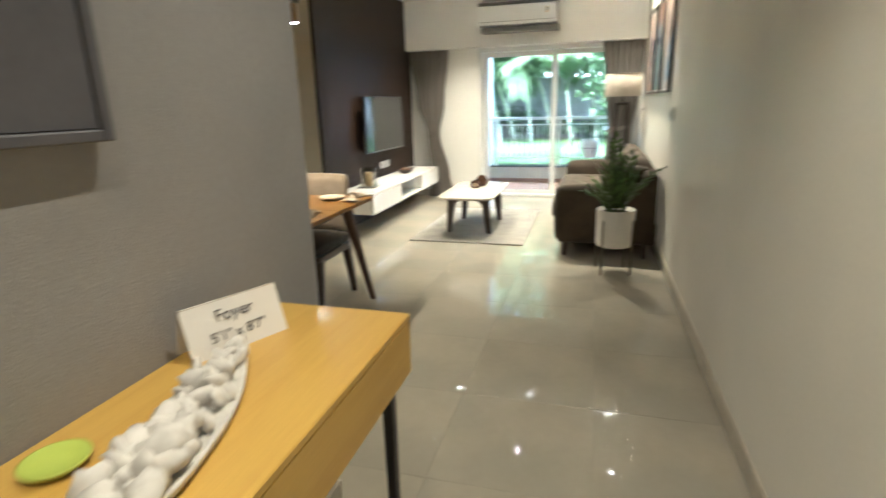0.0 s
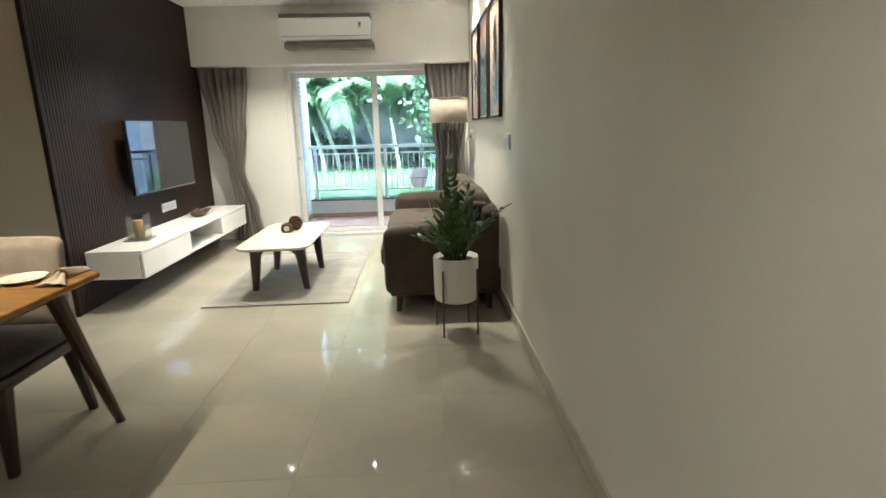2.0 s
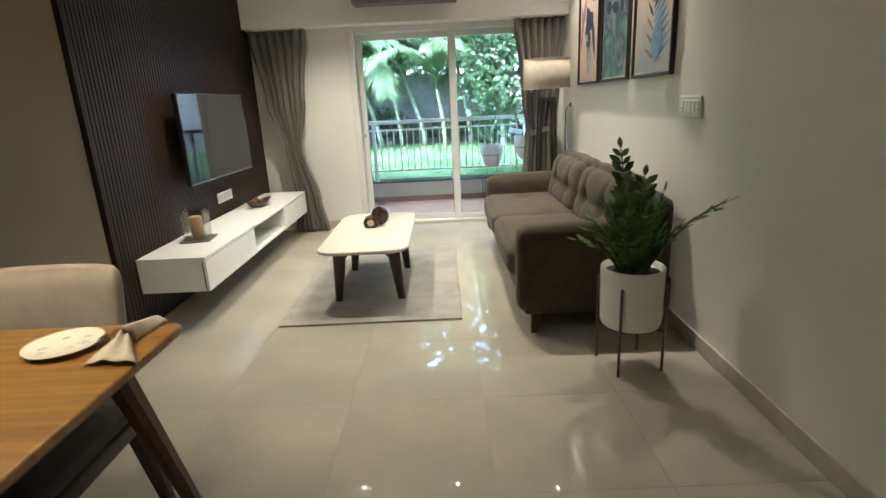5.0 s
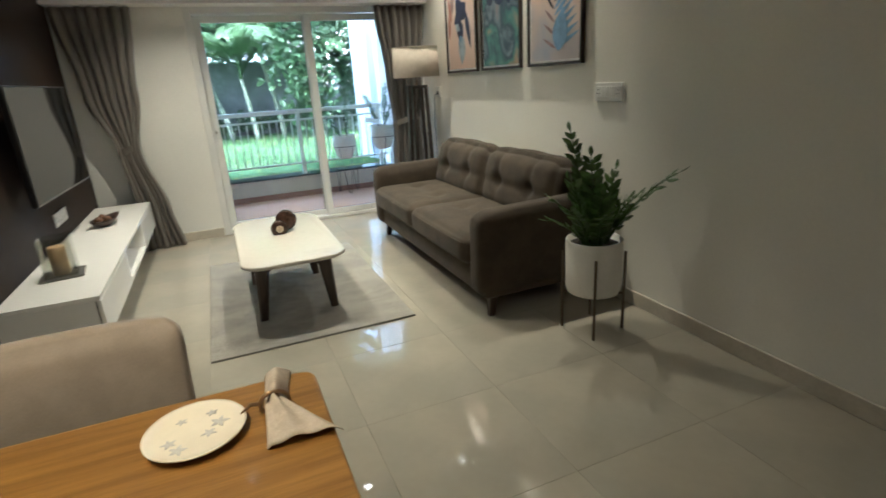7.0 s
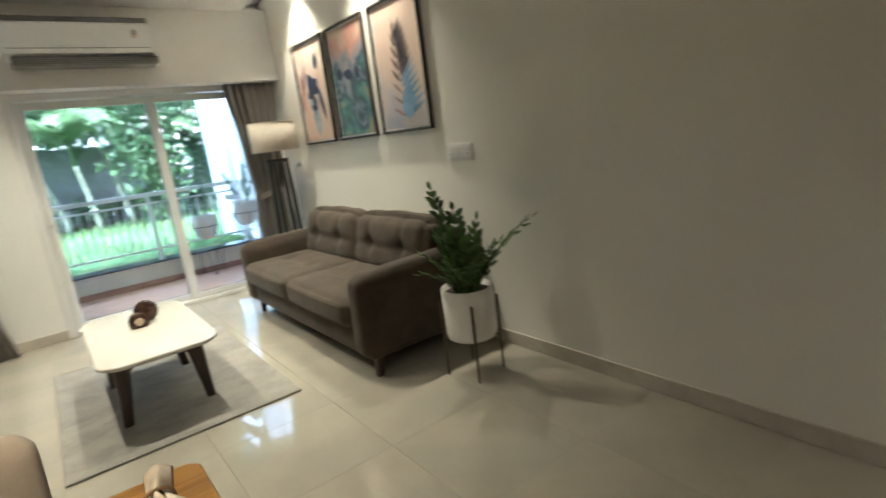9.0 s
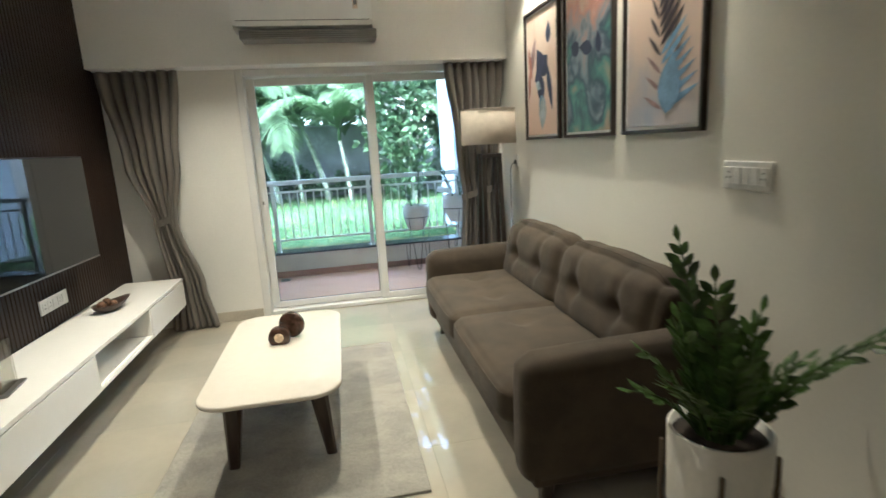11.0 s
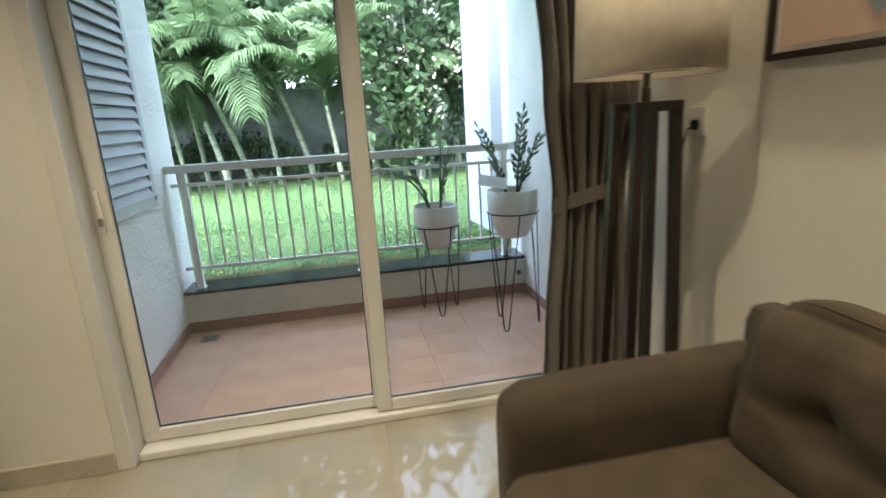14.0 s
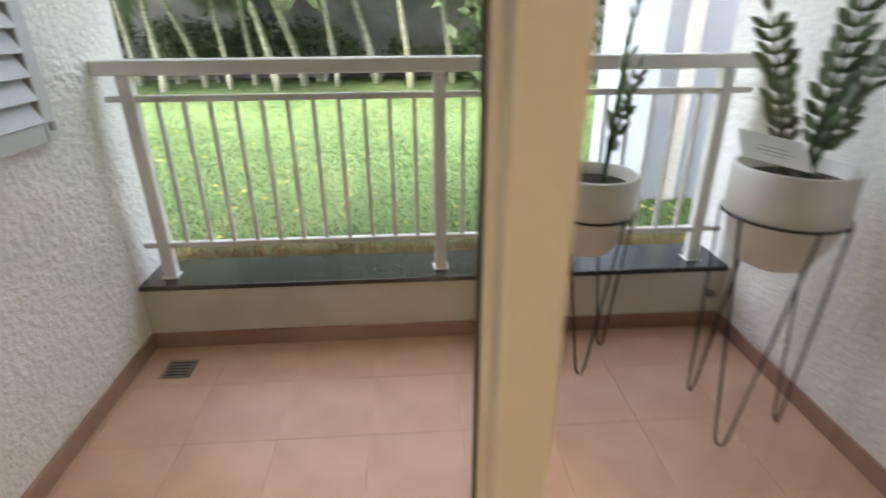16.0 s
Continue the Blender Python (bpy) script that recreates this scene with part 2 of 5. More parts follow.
# ---- small mesh builders ----
def part(name, bm, mat, parent=None, label="", smooth=False):
    """Links a bmesh as one mesh object, under a thing or part."""
    me = bpy.data.meshes.new(name)
    bm.to_mesh(me)
    bm.free()
    return link(name, me, mat, parent, label, smooth)


def link(name, me, mat, parent=None, label="", smooth=False):
    if mat and not me.materials:
        me.materials.append(mat)
    if smooth:
        me.shade_smooth()
    ob = new(name, me)
    if parent is not None:
        ob.parent = parent
    if label:
        ob["label"] = label
    return ob


def empty(name, at=(0, 0, 0), rz=0.0):
    ob = new(name)
    ob.matrix_world = pose(*at, 0, 0, rz)
    return ob


def cuboid(lo, hi, bevel=0.0, seg=1, bm=None):
    bm = bm or bmesh.new()
    c = [(a + b) / 2 for a, b in zip(lo, hi)]
    s = [abs(b - a) for a, b in zip(lo, hi)]
    r = bmesh.ops.create_cube(bm, size=1.0, matrix=Matrix.LocRotScale(c, None, s))
    if bevel:
        es = list({e for v in r["verts"] for e in v.link_edges})
        bmesh.ops.bevel(bm, geom=es, offset=bevel, segments=seg, profile=0.5, affect="EDGES")
    return bm


def pydata(verts, faces):
    bm = bmesh.new()
    vs = [bm.verts.new(v) for v in verts]
    for f in faces:
        try:
            bm.faces.new([vs[i] for i in f])
        except ValueError:
            pass
    bmesh.ops.recalc_face_normals(bm, faces=bm.faces)
    return bm


def lathe(profile, n=32, at=(0, 0, 0)):
    """A turned body; the profile is pairs of radius and height."""
    verts, faces = [], []
    for r, z in profile:
        for i in range(n):
            a = 2 * math.pi * i / n
            verts.append((at[0] + r * math.cos(a), at[1] + r * math.sin(a), at[2] + z))
    for j in range(len(profile) - 1):
        for i in range(n):
            k = (i + 1) % n
            faces.append((j * n + i, j * n + k, (j + 1) * n + k, (j + 1) * n + i))
    faces.append(tuple(range(n))[::-1])
    faces.append(tuple(range((len(profile) - 1) * n, len(profile) * n)))
    return pydata(verts, faces)


def tube(points, r0, r1=None, n=8, closed=False, bm=None):
    """A round bar along points, tapering from r0 to r1."""
    r1 = r0 if r1 is None else r1
    pts = [Vector(p) for p in points]
    m = len(pts)
    verts, faces = [], []
    side = None
    for i, p in enumerate(pts):
        a = pts[(i - 1) % m] if closed else pts[max(i - 1, 0)]
        b = pts[(i + 1) % m] if closed else pts[min(i + 1, m - 1)]
        d = (b - a).normalized()
        if side is None:
            side = d.cross(Vector((0, 0, 1)) if abs(d.z) < 0.9 else Vector((1, 0, 0))).normalized()
        side = (side - d * side.dot(d)).normalized()
        up = d.cross(side)
        r = r0 + (r1 - r0) * i / max(m - 1, 1)
        for k in range(n):
            w = 2 * math.pi * k / n
            verts.append(p + side * (r * math.cos(w)) + up * (r * math.sin(w)))
    for i in range(m if closed else m - 1):
        j = (i + 1) % m
        for k in range(n):
            q = (k + 1) % n
            faces.append((i * n + k, i * n + q, j * n + q, j * n + k))
    if not closed:
        faces += [tuple(range(n))[::-1], tuple(range((m - 1) * n, m * n))]
    if bm is None:
        return pydata(verts, faces)
    vs = [bm.verts.new(v) for v in verts]
    for f in faces:
        bm.faces.new([vs[i] for i in f])
    return bm


def slanted_leg(top, foot, wt, wf, rnd=0.25):
    """A tapered leg with softened edges, from its top to its foot."""
    a, b = Vector(top), Vector(foot)
    verts = []
    for c, w in ((b, wf), (a, wt)):
        h = w / 2
        k = h * (1 - rnd)
        for x, y in ((-k, -h), (k, -h), (h, -k), (h, k), (k, h), (-k, h), (-h, k), (-h, -k)):
            verts.append((c.x + x, c.y + y, c.z))
    faces = [tuple(range(8))[::-1], tuple(range(8, 16))]
    faces += [(i, (i + 1) % 8, 8 + (i + 1) % 8, 8 + i) for i in range(8)]
    return pydata(verts, faces)


def cushion_point(u, lo, hi, r, puff, shape=None):
    """Where a point of the unit block lies on the stuffed block."""
    c = Vector([(a + b) / 2 for a, b in zip(lo, hi)])
    h = Vector([abs(b - a) / 2 for a, b in zip(lo, hi)])
    q = Vector([math.copysign(abs(u[i]) ** 0.8, u[i]) * h[i] for i in range(3)])
    inner = Vector([max(-h[i] + r, min(h[i] - r, q[i])) for i in range(3)])
    d = q - inner
    p = inner + (d.normalized() * r if d.length > 1e-6 else d)
    for i in range(3):
        j, k = (i + 1) % 3, (i + 2) % 3
        p[i] += math.copysign(puff, u[i]) * (abs(u[i]) ** 3) * (1 - u[j] ** 4) * (1 - u[k] ** 4)
    return (shape(p, u) if shape else p) + c


def cushion(lo, hi, r=0.05, puff=0.02, n=14, shape=None):
    """A stuffed block with round edges; shape moves its points further."""
    bm = bmesh.new()
    bmesh.ops.create_cube(bm, size=2.0)
    bmesh.ops.subdivide_edges(bm, edges=bm.edges[:], cuts=n, use_grid_fill=True)
    for v in bm.verts:
        v.co = cushion_point(v.co.copy(), lo, hi, r, puff, shape)
    return bm


def wall(name, lo, hi, mat, label, category="wall"):
    return tagged(part(name, cuboid(lo, hi), mat), label, category, kind="structure")


def text_mesh(body, size, mat, parent, m, name="lettering"):
    cu = bpy.data.curves.new(name, "FONT")
    cu.body, cu.size, cu.align_x, cu.align_y, cu.extrude = body, size, "CENTER", "CENTER", 0.0004
    tmp = new(name, cu)
    me = bpy.data.meshes.new_from_object(tmp.evaluated_get(bpy.context.evaluated_depsgraph_get()))
    bpy.data.objects.remove(tmp)
    ob = link(name, me, mat, parent)
    ob.matrix_local = m
    return ob


# ---- the rooms ----
ZC = 2.68
XP = -3.17      # face of the fluted panel
YW = 6.88       # face of the balcony door's wall
wall("wall_right", (0.0, -1.75, 0.0), (0.2, YW + 0.22, 2.95), M_WALL, "long plain cream painted wall beside the sofa")
wall("wall_television", (-3.40, 4.13, 0.0), (XP - 0.035, YW + 0.22, 2.95), M_TAN, "wall behind the dark fluted television panel")
wall("wall_dining", (-4.9, 4.13, 0.0), (-3.40, 4.33, 2.95), M_TAN, "tan painted wall behind the dining chairs")
wall("wall_dining_side", (-5.1, 0.5, 0.0), (-4.9, 4.33, 2.95), M_WALL, "plain cream wall at the dining end")
wall("wall_dining_back", (-4.9, 0.61, 0.0), (-1.40, 0.745, 2.95), M_GREY, "dark grey textured wall beside the dining table")
wall("wall_foyer", (-1.54, -1.75, 0.0), (-1.40, 0.61, 2.95), M_GREY, "dark grey textured foyer wall behind the console")
wall("wall_entrance", (-1.40, -1.75, 0.0), (0.0, -1.6, 2.95), M_WALL, "plain cream wall at the entrance end")
# wall with the opening of the balcony door
DX0, DX1, DZ = -2.19, -0.10, 2.05
wall("wall_window_left", (XP - 0.035, YW, 0.0), (DX0, YW + 0.22, 2.95), M_WALLW, "white wall between curtain and balcony door")
wall("wall_window_right", (DX1, YW, 0.0), (0.0, YW + 0.22, 2.95), M_WALLW, "narrow white wall behind the curtain")
wall("wall_window_top", (DX0, YW, DZ), (DX1, YW + 0.22, 2.95), M_WALLW, "white wall above the balcony door")
wall("bulkhead", (XP, 6.68, 2.05), (-0.002, YW, ZC + 0.02), M_WALLW, "white boxed pelmet carrying the air conditioner", "pelmet")

# ceiling with a raised strip along the picture wall and two sunk light grooves
cb = bmesh.new()
for lo, hi in (((-4.9, -1.75, ZC), (-0.25, 4.72, 2.95)), ((-4.9, 4.80, ZC), (-0.25, 5.93, 2.95)), ((-4.9, 6.01, ZC), (-0.25, YW, 2.95)),
               ((-4.9, 4.72, ZC), (-2.62, 4.80, 2.95)), ((-0.72, 4.72, ZC), (-0.25, 4.80, 2.95)),
               ((-4.9, 5.93, ZC), (-2.62, 6.01, 2.95)), ((-0.72, 5.93, ZC), (-0.25, 6.01, 2.95)),
               ((-2.62, 4.72, ZC + 0.03), (-0.72, 4.80, 2.95)), ((-2.62, 5.93, ZC + 0.03), (-0.72, 6.01, 2.95)),
               ((-0.25, 3.2, 2.80), (0.0, YW, 2.95)), ((-0.25, -1.75, ZC), (0.0, 3.2, 2.95))):
    cuboid(lo, hi, bm=cb)
tagged(part("ceiling", cb, M_CEIL), "flat white ceiling with sunk light grooves", "ceiling", kind="structure")

# skirting
for lo, hi in (((-0.014, -1.6, 0), (-0.001, YW, 0.085)), ((XP, YW - 0.014, 0), (DX0 - 0.005, YW - 0.001, 0.085)),
               ((-4.9, 4.116, 0), (XP, 4.129, 0.085)), ((-1.399, -1.6, 0), (-1.387, 0.745, 0.085)), ((-4.9, 0.746, 0), (-1.387, 0.758, 0.085))):
    tagged(part("baseboard", cuboid(lo, hi, 0.003), M_SKIRT), "low beige polished stone skirting", "skirting", kind="structure")

# floor slab; its tiles come last in the file
floor = tagged(part("floor", cuboid((-5.1, -1.75, -0.2), (0.2, YW + 0.22, -0.004)), M_GROUT), "polished cream tiled living room floor", "floor", kind="structure")


# ---- sliding balcony door ----
def sliding_door():
    d = empty("door_1", ((DX0 + DX1) / 2, 6.93, 0))
    tagged(d, "white framed sliding glass door to the balcony, closed", "door", kind="structure")
    bx = (DX0 + DX1) / 2

    def bar(name, lo, hi, parent, mat=M_UPVC, bev=0.006):
        return part(name, cuboid((lo[0] - bx, lo[1] - 6.93, lo[2]), (hi[0] - bx, hi[1] - 6.93, hi[2]), bev, 2), mat, parent)
    bar("frame_jamb", (DX0, 6.875, 0), (DX0 + 0.06, 7.06, DZ), d)
    bar("frame_jamb", (DX1 - 0.06, 6.875, 0), (DX1, 7.06, DZ), d)
    bar("frame_head", (DX0 + 0.06, 6.876, DZ - 0.055), (DX1 - 0.06, 7.06, DZ), d)
    bar("threshold", (DX0 + 0.06, 6.912, 0), (DX1 - 0.06, 7.06, 0.035), d)
    for x0, x1, y in ((DX0 + 0.06, -1.115, 7.005), (-1.165, DX1 - 0.06, 6.955)):
        leaf = bar("sash", (x0, y - 0.02, 0.04), (x0 + 0.065, y + 0.02, DZ - 0.06), d)
        bar("stile", (x1 - 0.06, y - 0.02, 0.04), (x1, y + 0.02, DZ - 0.06), leaf)
        bar("top_rail", (x0 + 0.065, y - 0.02, DZ - 0.12), (x1 - 0.06, y + 0.02, DZ - 0.06), leaf)
        bar("bottom_rail", (x0 + 0.065, y - 0.02, 0.04), (x1 - 0.06, y + 0.02, 0.095), leaf)
        pane = bar("pane", (x0 + 0.065, y - 0.003, 0.095), (x1 - 0.06, y + 0.003, DZ - 0.12), leaf, M_GLASS, 0)
        pane.visible_shadow = False
        for gx in (x0 + 0.063, x1 - 0.064):
            bar("gasket", (gx, y - 0.007, 0.095), (gx + 0.004, y + 0.007, DZ - 0.12), leaf, M_BLACKM, 0)
        bar("gasket", (x0 + 0.065, y - 0.007, 0.094), (x1 - 0.06, y + 0.007, 0.098), leaf, M_BLACKM, 0)
    h = bar("handle", (DX0 + 0.08, 6.972, 0.93), (DX0 + 0.10, 6.984, 1.09), d, M_UPVC, 0.005)
    bar("latch", (DX0 + 0.083, 6.96, 0.96), (DX0 + 0.097, 6.972, 0.99), h, M_STEEL, 0.002)


sliding_door()


# ---- curtains ----
def curtain(name, cx, y, edges, label, folds=7, tie_z=0.90):
    """Cloth drawn in at a tieback: edges are rows of height, left and right."""
    c = empty(name, (cx, y, 0))
    tagged(c, label, "curtain", "curtains at the balcony door")
    nu, nv = 110, 64

    def at(v):
        z = v
        for (z0, l0, r0), (z1, l1, r1) in zip(edges, edges[1:]):
            if z0 <= z <= z1:
                k = (z - z0) / (z1 - z0)
                k = k * k * (3 - 2 * k)
                return l0 + (l1 - l0) * k, r0 + (r1 - r0) * k
        return edges[-1][1:]
    verts, faces = [], []
    top = edges[-1][0]
    full = edges[-1][2] - edges[-1][1]
    for j in range(nv + 1):
        z = edges[0][0] + (top - edges[0][0]) * j / nv
        l, r = at(z)
        tight = (r - l) / full
        for i in range(nu + 1):
            u = i / nu
            amp = 0.026 + 0.022 * (1 - min(1.0, tight))
            ph = 2 * math.pi * folds * u
            wob = noise.noise((u * 5, z * 0.8, cx))
            yy = amp * math.sin(ph + 0.6 * wob) + 0.012 * math.sin(ph * 0.37 + 2 + z)
            xx = l + (r - l) * u + 0.006 * math.cos(ph) + 0.012 * wob * (0.3 if z > top - 0.3 else 1)
            verts.append((xx - cx, yy, z))
    for j in range(nv):
        for i in range(nu):
            a = j * (nu + 1) + i
            faces.append((a, a + 1, a + nu + 2, a + nu + 1))
    cl = part("cloth", pydata(verts, faces), M_CURTAIN, c, smooth=True)
    sol = cl.modifiers.new("thickness", "SOLIDIFY")
    sol.thickness = 0.004
    l, r = at(tie_z)
    m, w = (l + r) / 2 - cx, (r - l) / 2 + 0.006
    ring = []
    for k in range(28):
        a = 2 * math.pi * k / 28
        ring.append((m + w * math.cos(a), 0.052 * math.sin(a), tie_z + 0.035 * math.cos(a + 0.3)))
    verts, faces = [], []
    for x, yy, z in ring:
        verts += [(x, yy, z - 0.027), (x, yy, z + 0.027), (m + (x - m) * 0.94, yy * 0.9, z + 0.027), (m + (x - m) * 0.94, yy * 0.9, z - 0.027)]
    n = len(ring)
    for k in range(n):
        a, b = 4 * k, 4 * ((k + 1) % n)
        for q in range(4):
            faces.append((a + q, b + q, b + (q + 1) % 4, a + (q + 1) % 4))
    part("tieback", pydata(verts, faces), M_CURTAIN, c, "band of the same grey cloth")
    part("curtain_track", cuboid((edges[-1][1] - cx, -0.01, top), (edges[-1][2] - cx, 0.01, top + 0.012)), M_UPVC, c)


curtain("curtain", -2.85, 6.755, [(0.012, -2.90, -2.54), (0.35, -2.86, -2.60), (0.90, -2.90, -2.735), (1.35, -3.06, -2.66), (2.037, -3.155, -2.585)],
        "taupe grey floor-length curtain tied back beside the television cabinet")
curtain("curtain", -0.27, 6.755, [(0.012, -0.475, -0.10), (0.35, -0.455, -0.11), (0.95, -0.42, -0.13), (1.35, -0.46, -0.07), (2.037, -0.53, -0.02)],
        "taupe grey floor-length curtain tied back behind the floor lamp", tie_z=0.95)


# ---- fluted panel and television wall ----
panel = tagged(part("television_panel", cuboid((XP - 0.034, 4.131, 0.004), (XP - 0.012, YW - 0.002, ZC - 0.002)), M_PANEL), "tall dark walnut fluted wall panel", "wall panel", kind="structure")
part("edge_strip", cuboid((XP - 0.034, 4.110, 0.004), (XP + 0.002, 4.130, ZC - 0.002), 0.003), M_PANEL, panel)
slat_mesh = None
n_slats = 78
pitch = (YW - 0.004 - 4.134) / n_slats
for i in range(n_slats):
    if slat_mesh is None:
        bm = cuboid((-0.012, -pitch * 0.44, 0.004), (-0.004, pitch * 0.44, ZC - 0.004), 0.003, 1)
        s = part("slat", bm, M_PANEL, panel)
        slat_mesh = s.data
    else:
        s = link("slat", slat_mesh, None, panel)
    s.location = (XP, 4.134 + (i + 0.5) * pitch, 0)


def television():
    tv = empty("television", (XP + 0.075, 5.455, 0.80), -2)
    tagged(tv, "large flat black television mounted on the fluted panel, off", "television")
    part("casing", cuboid((0.035, -0.555, 0), (0.068, 0.555, 0.635), 0.006, 2), M_TVB, tv)
    part("screen", cuboid((0.068, -0.547, 0.014), (0.0695, 0.547, 0.627)), M_SCREEN, tv, "dark reflective glass screen")
    part("wall_bracket", cuboid((-0.070, -0.12, 0.20), (0.036, 0.12, 0.44), 0.004), M_BLACKM, tv)
    part("bottom_strip", cuboid((0.066, -0.547, 0.003), (0.071, 0.547, 0.011)), M_STEEL, tv)


television()


def tv_cabinet():
    y0, y1, z0, z1, xf = 4.28, 6.69, 0.235, 0.455, -2.745
    c = empty("television_cabinet", (XP, (y0 + y1) / 2, z0))
    tagged(c, "long white lacquered floating television cabinet with open niche", "cabinet")
    o = Vector((XP, (y0 + y1) / 2, z0))

    def b(name, lo, hi, parent=c, mat=M_LACQ, bev=0.002, label=""):
        return part(name, cuboid(Vector(lo) - o, Vector(hi) - o, bev), mat, parent, label)
    xb = XP + 0.002
    b("top", (xb, y0, z1 - 0.022), (xf, y1, z1))
    b("bottom", (xb, y0 + 0.002, z0), (xf - 0.024, y1 - 0.002, z0 + 0.02))
    b("side_panel", (xb, y0, z0 + 0.02), (xf - 0.024, y0 + 0.02, z1 - 0.022))
    b("side_panel", (xb, y1 - 0.02, z0 + 0.02), (xf - 0.024, y1, z1 - 0.022))
    b("divider", (xb, 5.12, z0 + 0.02), (xf - 0.002, 5.14, z1 - 0.022))
    b("divider", (xb, 5.915, z0 + 0.02), (xf - 0.002, 5.935, z1 - 0.022))
    b("back_panel", (xb, y0 + 0.02, z0 + 0.02), (xb + 0.012, y1 - 0.02, z1 - 0.022))
    b("niche_sill", (xf - 0.024, 5.122, z0), (xf - 0.002, 5.933, z0 + 0.02))
    b("drawer_front", (xf - 0.02, y0 + 0.003, z0), (xf, 5.118, z1 - 0.027))
    b("drawer_front", (xf - 0.02, 5.937, z0), (xf, y1 - 0.003, z1 - 0.027))
    b("shadow_gap", (xf - 0.024, y0 + 0.001, z0 + 0.012), (xf - 0.0205, y0 + 0.02, z1 - 0.03), c, M_DARKIN, 0)
    b("hinge_strip", (xf - 0.022, 4.281, z0 + 0.004), (xf - 0.0205, 4.284, z1 - 0.03), c, M_DARKIN, 0)


tv_cabinet()


def socket_plate(name, m, w, h, label, keys=4, slots=()):
    """A modular plate lying in its own xz plane, facing -y."""
    s = new(name)
    s.matrix_world = m
    tagged(s, label, "switch")
    part("plate", cuboid((-w / 2, -0.010, -h / 2), (w / 2, 0, h / 2), 0.004, 2), M_PLASTIC, s)
    inner = w - 0.03
    for i in range(keys):
        x = -inner / 2 + inner * (i + 0.5) / keys
        k = part("rocker", cuboid((x - inner / keys * 0.44, -0.014, -h * 0.3), (x + inner / keys * 0.44, -0.010, h * 0.3), 0.0015), M_PLASTIC, s)
        if i in slots:
            for dx, dz in ((0, 0.012), (-0.008, -0.008), (0.008, -0.008)):
                part("pin_hole", cuboid((x + dx - 0.003, -0.0147, dz - 0.003), (x + dx + 0.003, -0.0141, dz + 0.003)), M_DARKIN, k)
    return s


socket_plate("switch_plate", pose(-0.001, 3.99, 1.21, 0, 0, -90), 0.235, 0.105, "wide white modular switch plate on the cream wall", 5, (0, 4))
socket_plate("socket_plate", pose(XP + 0.0005, 5.69, 0.60, 0, 0, 90), 0.30, 0.085, "white socket plate on the dark fluted panel", 5, (0, 1, 3))
socket_plate("socket_plate", pose(-0.001, 6.50, 1.215, 0, 0, -90), 0.10, 0.10, "small white wall socket with black plug beside the lamp", 2, (1,))


def air_conditioner():
    a = empty("air_conditioner", (-1.60, 6.678, 2.205))
    tagged(a, "white split air conditioner mounted above the balcony door", "air conditioner")
    prof = [(0.0, 0.045), (-0.14, 0.05), (-0.205, 0.075), (-0.217, 0.11), (-0.217, 0.285), (-0.205, 0.302), (0.0, 0.305)]
    verts = [(x, y, z) for x in (-0.495, 0.495) for y, z in prof]
    k = len(prof)
    faces = [tuple(range(k)), tuple(range(2 * k - 1, k - 1, -1))] + [(i, (i + 1) % k, k + (i + 1) % k, k + i) for i in range(k)]
    bm = pydata(verts, faces)
    bmesh.ops.bevel(bm, geom=[e for e in bm.edges if abs(e.verts[0].co.x - e.verts[1].co.x) < 1e-4], offset=0.012, segments=2, affect="EDGES")
    part("body", bm, M_AC, a)
    top = part("top_grille", cuboid((-0.495, -0.196, 0.3055), (0.495, -0.001, 0.345), 0.004), M_ACD, a, "dark top intake")
    for i in range(24):
        part("grille_rib", cuboid((-0.48 + 0.04 * i, -0.2, 0.308), (-0.474 + 0.04 * i, -0.196, 0.342), 0.0), M_BLACKM, top)
    ct = part("outlet", cuboid((-0.455, -0.212, -0.015), (0.52, -0.02, 0.049), 0.006), M_ACD, a, "grey open outlet flap")
    for i in range(4):
        part("louvre", cuboid((-0.45, -0.2175, -0.008 + 0.014 * i), (0.515, -0.211, -0.003 + 0.014 * i), 0.001), M_STEEL, ct)
    part("panel_line", cuboid((-0.47, -0.2195, 0.108), (0.47, -0.2165, 0.113), 0.001), M_ACD, a)
    st = part("sticker", cuboid((0.36, -0.2185, 0.185), (0.395, -0.2168, 0.25), 0.0), M_PALE, a, "small faded paper sticker")
    part("sticker_mark", cuboid((0.365, -0.2195, 0.21), (0.39, -0.2186, 0.243)), M_ACD, st)


air_conditioner()


# ---- lamps in the ceiling ----
def downlight(x, y, z, energy, label, tilt=(0, 0), blend=0.7, size=98):
    d = empty("ceiling_spotlight", (x, y, z))
    tagged(d, label, "spotlight", "ceiling spotlights")
    part("ring", lathe([(0.0145, -0.001), (0.032, -0.003), (0.036, -0.008), (0.030, -0.010), (0.0145, -0.006)], 20), M_UPVC, d)
    part("lens", lathe([(0.0118, -0.001), (0.0118, -0.007), (0.006, -0.0095)], 16), M_BULB, d, "bright warm lit lens")
    la = bpy.data.lights.new("spot", "SPOT")
    la.energy, la.color, la.spot_size, la.spot_blend, la.shadow_soft_size = energy, LAMP, radians(size), blend, 0.022
    lo = new("spot_lamp", la)
    lo.parent = d
    lo.location = (0, 0, -0.014)
    lo.rotation_euler = (radians(tilt[0]), radians(tilt[1]), 0)


